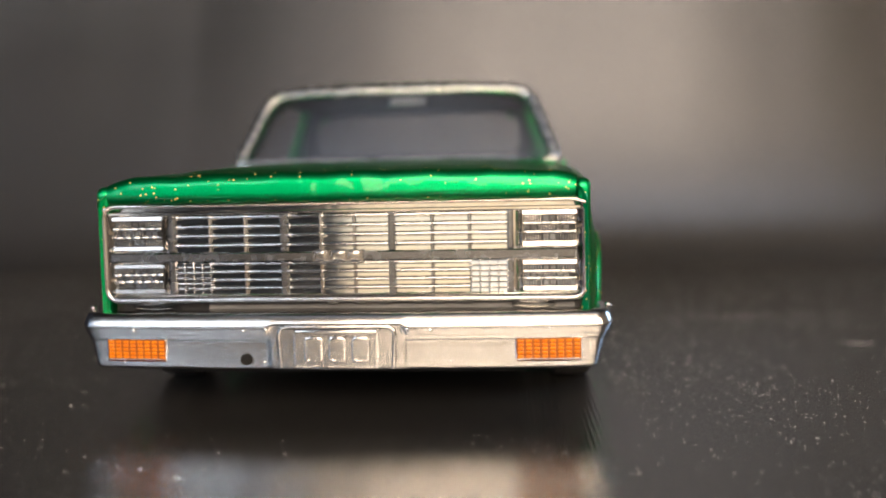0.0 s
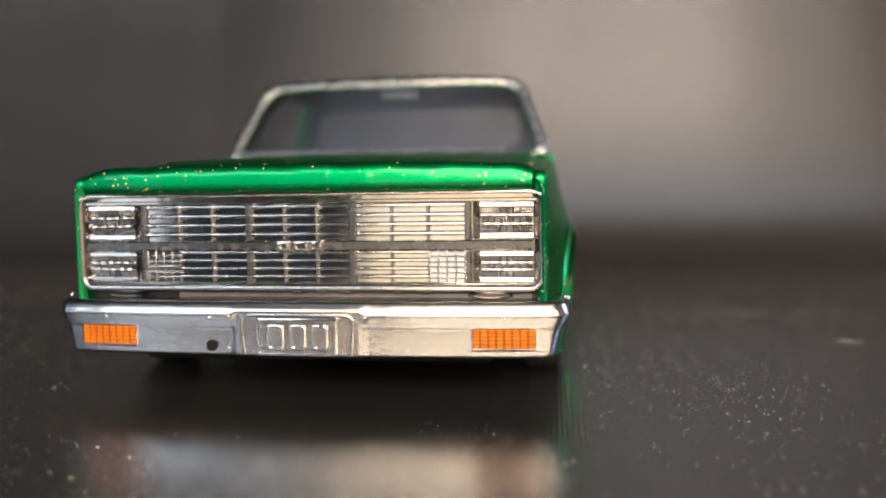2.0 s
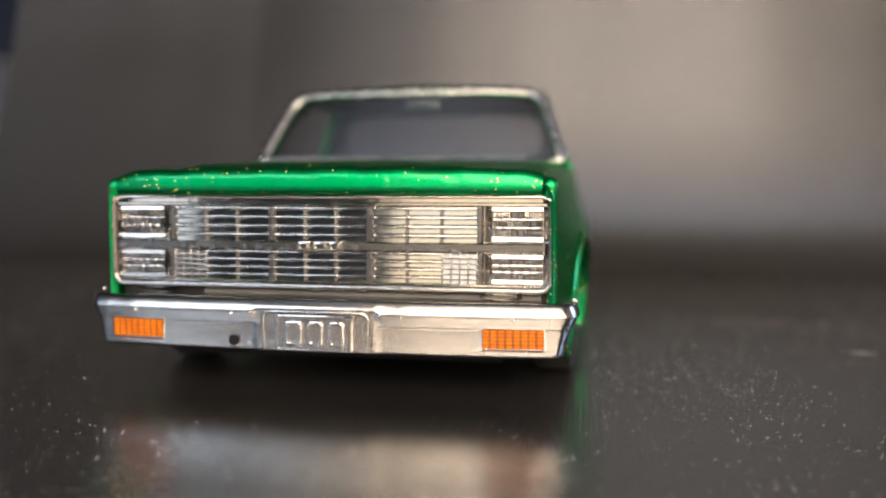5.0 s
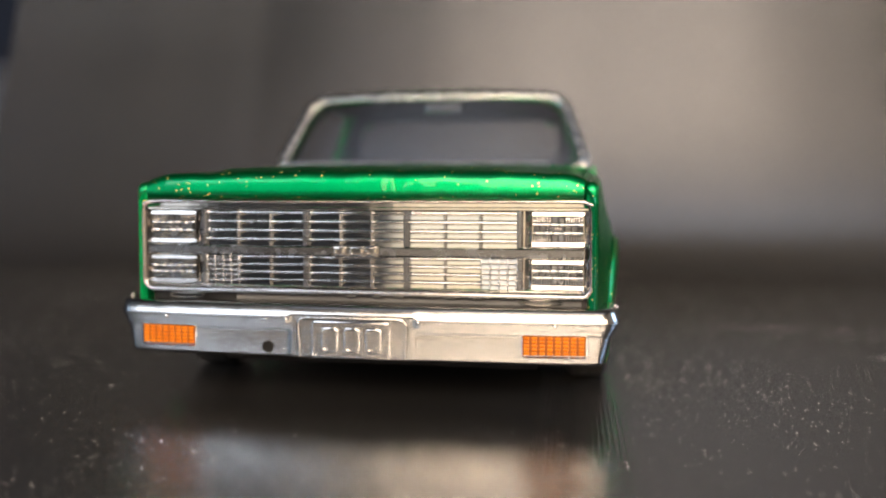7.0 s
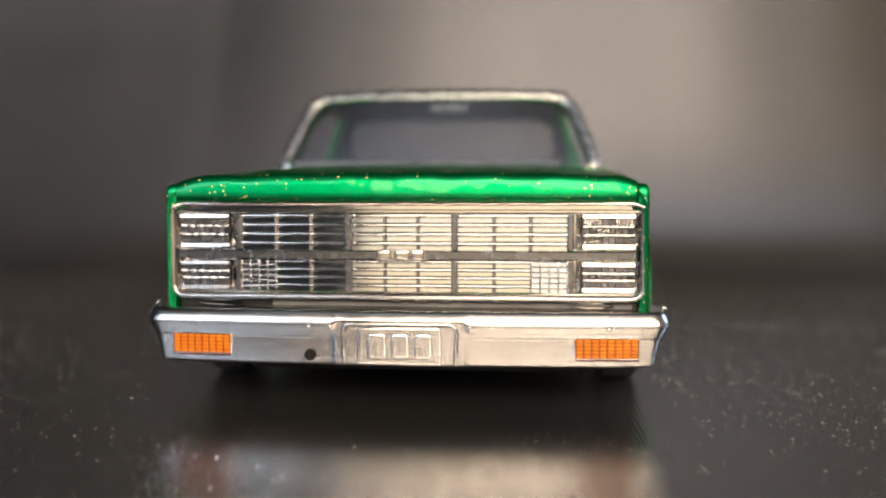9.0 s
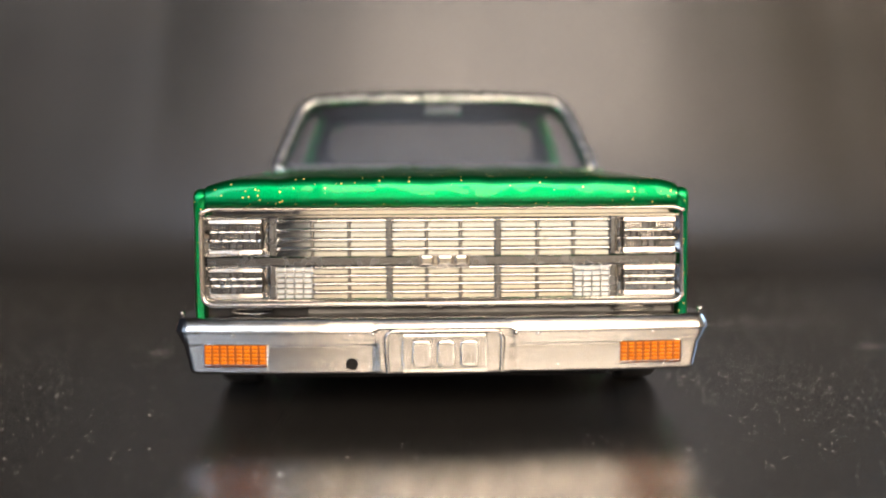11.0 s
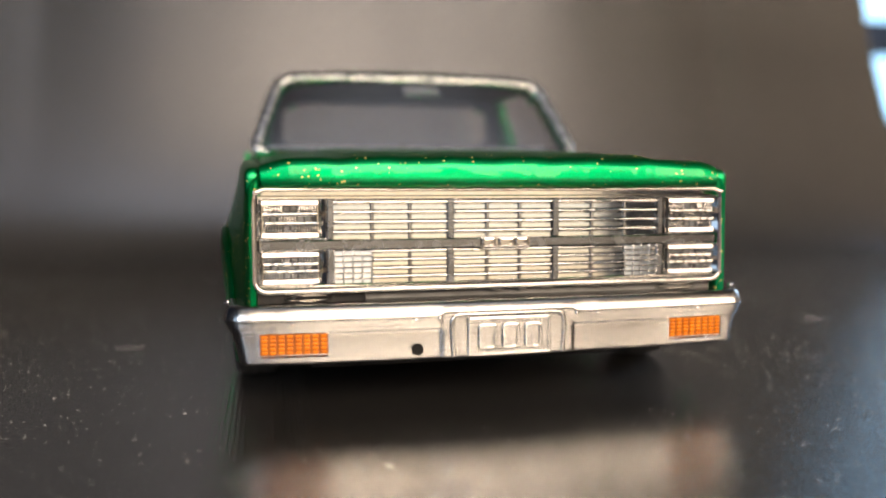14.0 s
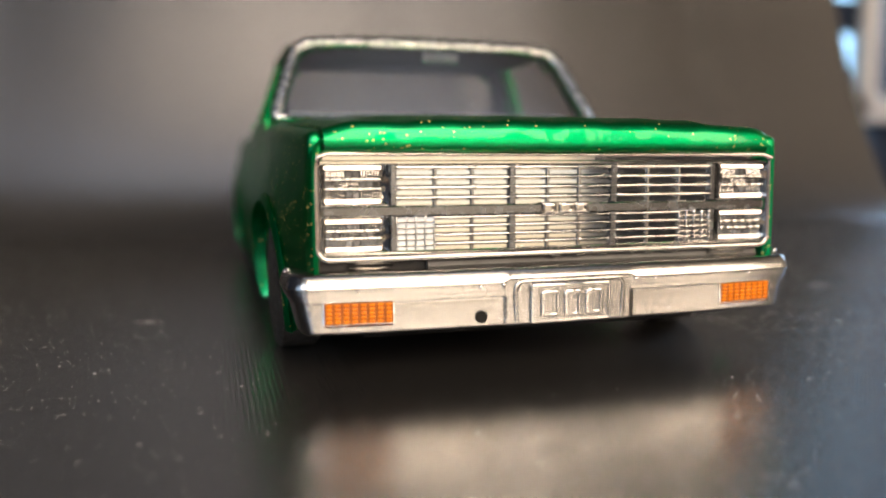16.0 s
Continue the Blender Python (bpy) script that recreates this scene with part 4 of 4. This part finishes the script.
# -- cargo bed
for sign in (-1, 1):
    side = part("bed_side", panel(122.5, 200, sign, lambda y: 41.5, 60), GREEN, truck, "", 40)
    arch_lip(AXLE_R, sign, side)
    part("bed_inner", box(*sorted((sign * 36, sign * 37)), 122.5, 199, 10, 41.5, 0.2), GREEN, side)
    part("bed_rail", box(*sorted((sign * 36, sign * 41.2)), 122.5, 200, 40.9, 42.2, 0.4), GREEN, side)
part("bed_floor", box(-37, 37, 122.5, 199, 17, 18.5, 0.2), GREEN, truck)
part("bed_front", box(-41, 41, 122.5, 124, 8, 41.5, 0.3), GREEN, truck)
part("tailgate", box(-41, 41, 199, 201.5, 10, 41.8, 0.6), GREEN, truck)

# ---- dust on the sheet ----
def dust():
    rng = random.Random(7)
    vs, fs = [], []
    patches = [(rng.uniform(-190, 140), rng.uniform(60, 300), rng.uniform(12, 40)) for _ in range(26)]
    # pale scuffs where dust has been rubbed in: centre, half-lengths, share
    scuffs = [(60, 235, 13, 4.5), (60, 235, 13, 4.5), (84, 238, 7, 4), (61, 358, 3, 2), (78, 195, 2.5, 2), (-96, 196, 2.5, 1.5)]
    for i in range(13000):
        if i < 540:
            px, py, sx, sy = scuffs[i % len(scuffs)]
            x, y = rng.gauss(px, sx * 0.6), rng.gauss(py, sy * 0.6)
        elif rng.random() < 0.55:
            px, py, pr = rng.choice(patches)
            x, y = rng.gauss(px, pr), rng.gauss(py, pr * 0.7)
        else:
            x, y = rng.uniform(-210, 150), rng.uniform(40, 340)
        if (-75 < x < 17 and 126 < y < 336) or not 30 < y < 350:
            continue
        r = rng.uniform(0.03, 0.08) if rng.random() < 0.97 else rng.uniform(0.08, 0.15)
        a, l = rng.uniform(0, math.pi), rng.choice((1, 1, 1.6, 2.6))
        c, s = math.cos(a), math.sin(a)
        n = len(vs)
        for px, py, pz in ((l, 0, 0), (0, 0.8, 0), (-l, 0, 0), (0, -0.8, 0), (0, 0, 1.0), (0, 0, -0.3)):
            vs.append(((x + r * (px * c - py * s)) * MM, (y + r * (px * s + py * c)) * MM, (r * 0.7 * pz + 0.15 * r) * MM))
        for k in range(4):
            j = (k + 1) % 4
            fs += [(n + k, n + j, n + 4), (n + j, n + k, n + 5)]
    me = bpy.data.meshes.new("dust")
    me.from_pydata(vs, [], fs)
    me.materials.append(mottled("pale_dust", (0.55, 0.54, 0.52), (0.8, 0.79, 0.77), 300, (0.8, 0.9)))
    tagged(new("dust", me), "pale dust specks scattered over the black sheet", "dust", kind="stuff")


dust()


# ---- beyond the sheet's edges ----
def window(name, axis, at, a0, a1, z0, z1, bars, mat, label):
    """A window: a frame with a sill and bars, and its panes, in an opening of a wall."""
    w = tagged(empty(name), label, "window", kind="structure")
    t0, t1 = sorted((at, at + (40 if at > 0 else -40)))

    def piece(kind, p, q, r, s, bevel=3.0, m=mat, y0=t0, y1=t1):
        bm = box(p, q, y0, y1, r, s, bevel) if axis == "y" else box(y0, y1, p, q, r, s, bevel)
        return part(kind, bm, m, w)

    piece("frame_side", a0, a0 + 35, z0, z1)
    piece("frame_side", a1 - 35, a1, z0, z1)
    piece("frame_head", a0 + 35, a1 - 35, z1 - 35, z1)
    piece("frame_foot", a0 + 35, a1 - 35, z0, z0 + 35)
    for zb, h in bars:
        piece("glazing_bar", a0 + 35, a1 - 35, zb - h, zb + h)
    if bars:
        piece("sill", a0 - 40, a1 + 60, z0 - 30, z0, 4, BEIGE, t0 - 75, t1)
    mid = (t0 + t1) / 2
    pane = piece("pane", a0 + 30, a1 - 30, z0 + 30, z1 - 30, 0, PANE, mid - 2, mid + 2)
    pane.visible_shadow = False


window("window_1", "y", -1205, -350, 730, 330, 1070, (), FRAME, "wide low white framed window with warm daylight")
window("window_7", "y", -1205, 780, 1700, 330, 910, (), FRAME, "tall white framed window with warm daylight")
window("window_5", "y", -1205, -1450, -450, 450, 910, (), FRAME, "white framed corner window with pale daylight")
window("window_8", "y", -1205, -350, 730, -100, 290, (), FRAME, "low white framed window pane with dim ground light")
window("window_9", "y", -1205, -1420, -840, -100, 290, (), FRAME, "low white framed window with pale bluish daylight")
window("window_6", "y", -1205, -350, 730, 1110, 1580, (), FRAME, "white framed upper window with warm daylight")
window("window_2", "x", 2005, 590, 1450, 250, 1250, (), NAVY, "navy framed side window with cool daylight")
window("window_3", "x", -1505, -1150, -350, 150, 650, (), NAVY, "navy framed side window with cool daylight")
window("window_4", "y", 1505, 820, 1460, -50, 1250, ((155, 36), (373, 36), (590, 36), (810, 36), (1030, 36)), NAVY, "tall navy window with horizontal bars and blue daylight")

setting("sky_backdrop", box(700, 1700, 1640, 1644, -200, 1400), SKYLIGHT, "pale blue sky outside the barred window", "sky")
shelf = tagged(empty("wall_shelf", at=(1572, 1470, 148)), "narrow beige shelf on the navy wall", "shelf")
part("board", box(-240, 240, -40, 29, -20, 0, 3), BEIGE, shelf)
bracket = part("bracket", box(-20, -8, -30, 29, -80, -20, 2), BEIGE, shelf)
again(bracket, "bracket", 190)
picture = tagged(empty("framed_panel", at=(1572, 1466, 148)), "dark panel in a rounded beige frame standing on the shelf", "frame")
part("rim", frame_ring(232, 330, 60, 34, -16, 14, 0, 330), BEIGE, picture, "", 40)
part("dark_panel", box(-205, 205, -2, 12, 25, 635, 3), NAVY, picture)

stand = tagged(empty("side_table", at=(-1140, 1250, FLOOR_Z)), "oak side table by the navy wall", "table")
part("tabletop", box(-190, 180, -130, 150, 745, 770, 4), DESK, stand)
tleg = part("leg", box(-180, -140, -120, -80, 0, 745, 3), DESK, stand)
for dx, dy in ((310, 0), (0, 220), (310, 220)):
    again(tleg, "leg", dx, dy)
carton = tagged(empty("carton", at=(-1140, 1250, FLOOR_Z + 770)), "beige carton on the side table", "box")
part("body", box(-170, 170, -110, 120, 0, 122, 5), BEIGE, carton)
part("flap", box(-172, 172, -112, 4, 122, 126, 1), BEIGE, carton)
part("flap", box(-172, 172, 6, 122, 122, 126, 1), BEIGE, carton)
crate = tagged(empty("storage_box", at=(-1140, 1250, FLOOR_Z + 896)), "grey plastic storage box on top of a carton", "box")
part("tub", box(-165, 165, -105, 110, 0, 105, 14), GREYBOX, crate)
part("lid", box(-172, 172, -112, 117, 105, 122, 8), GREYBOX, crate)
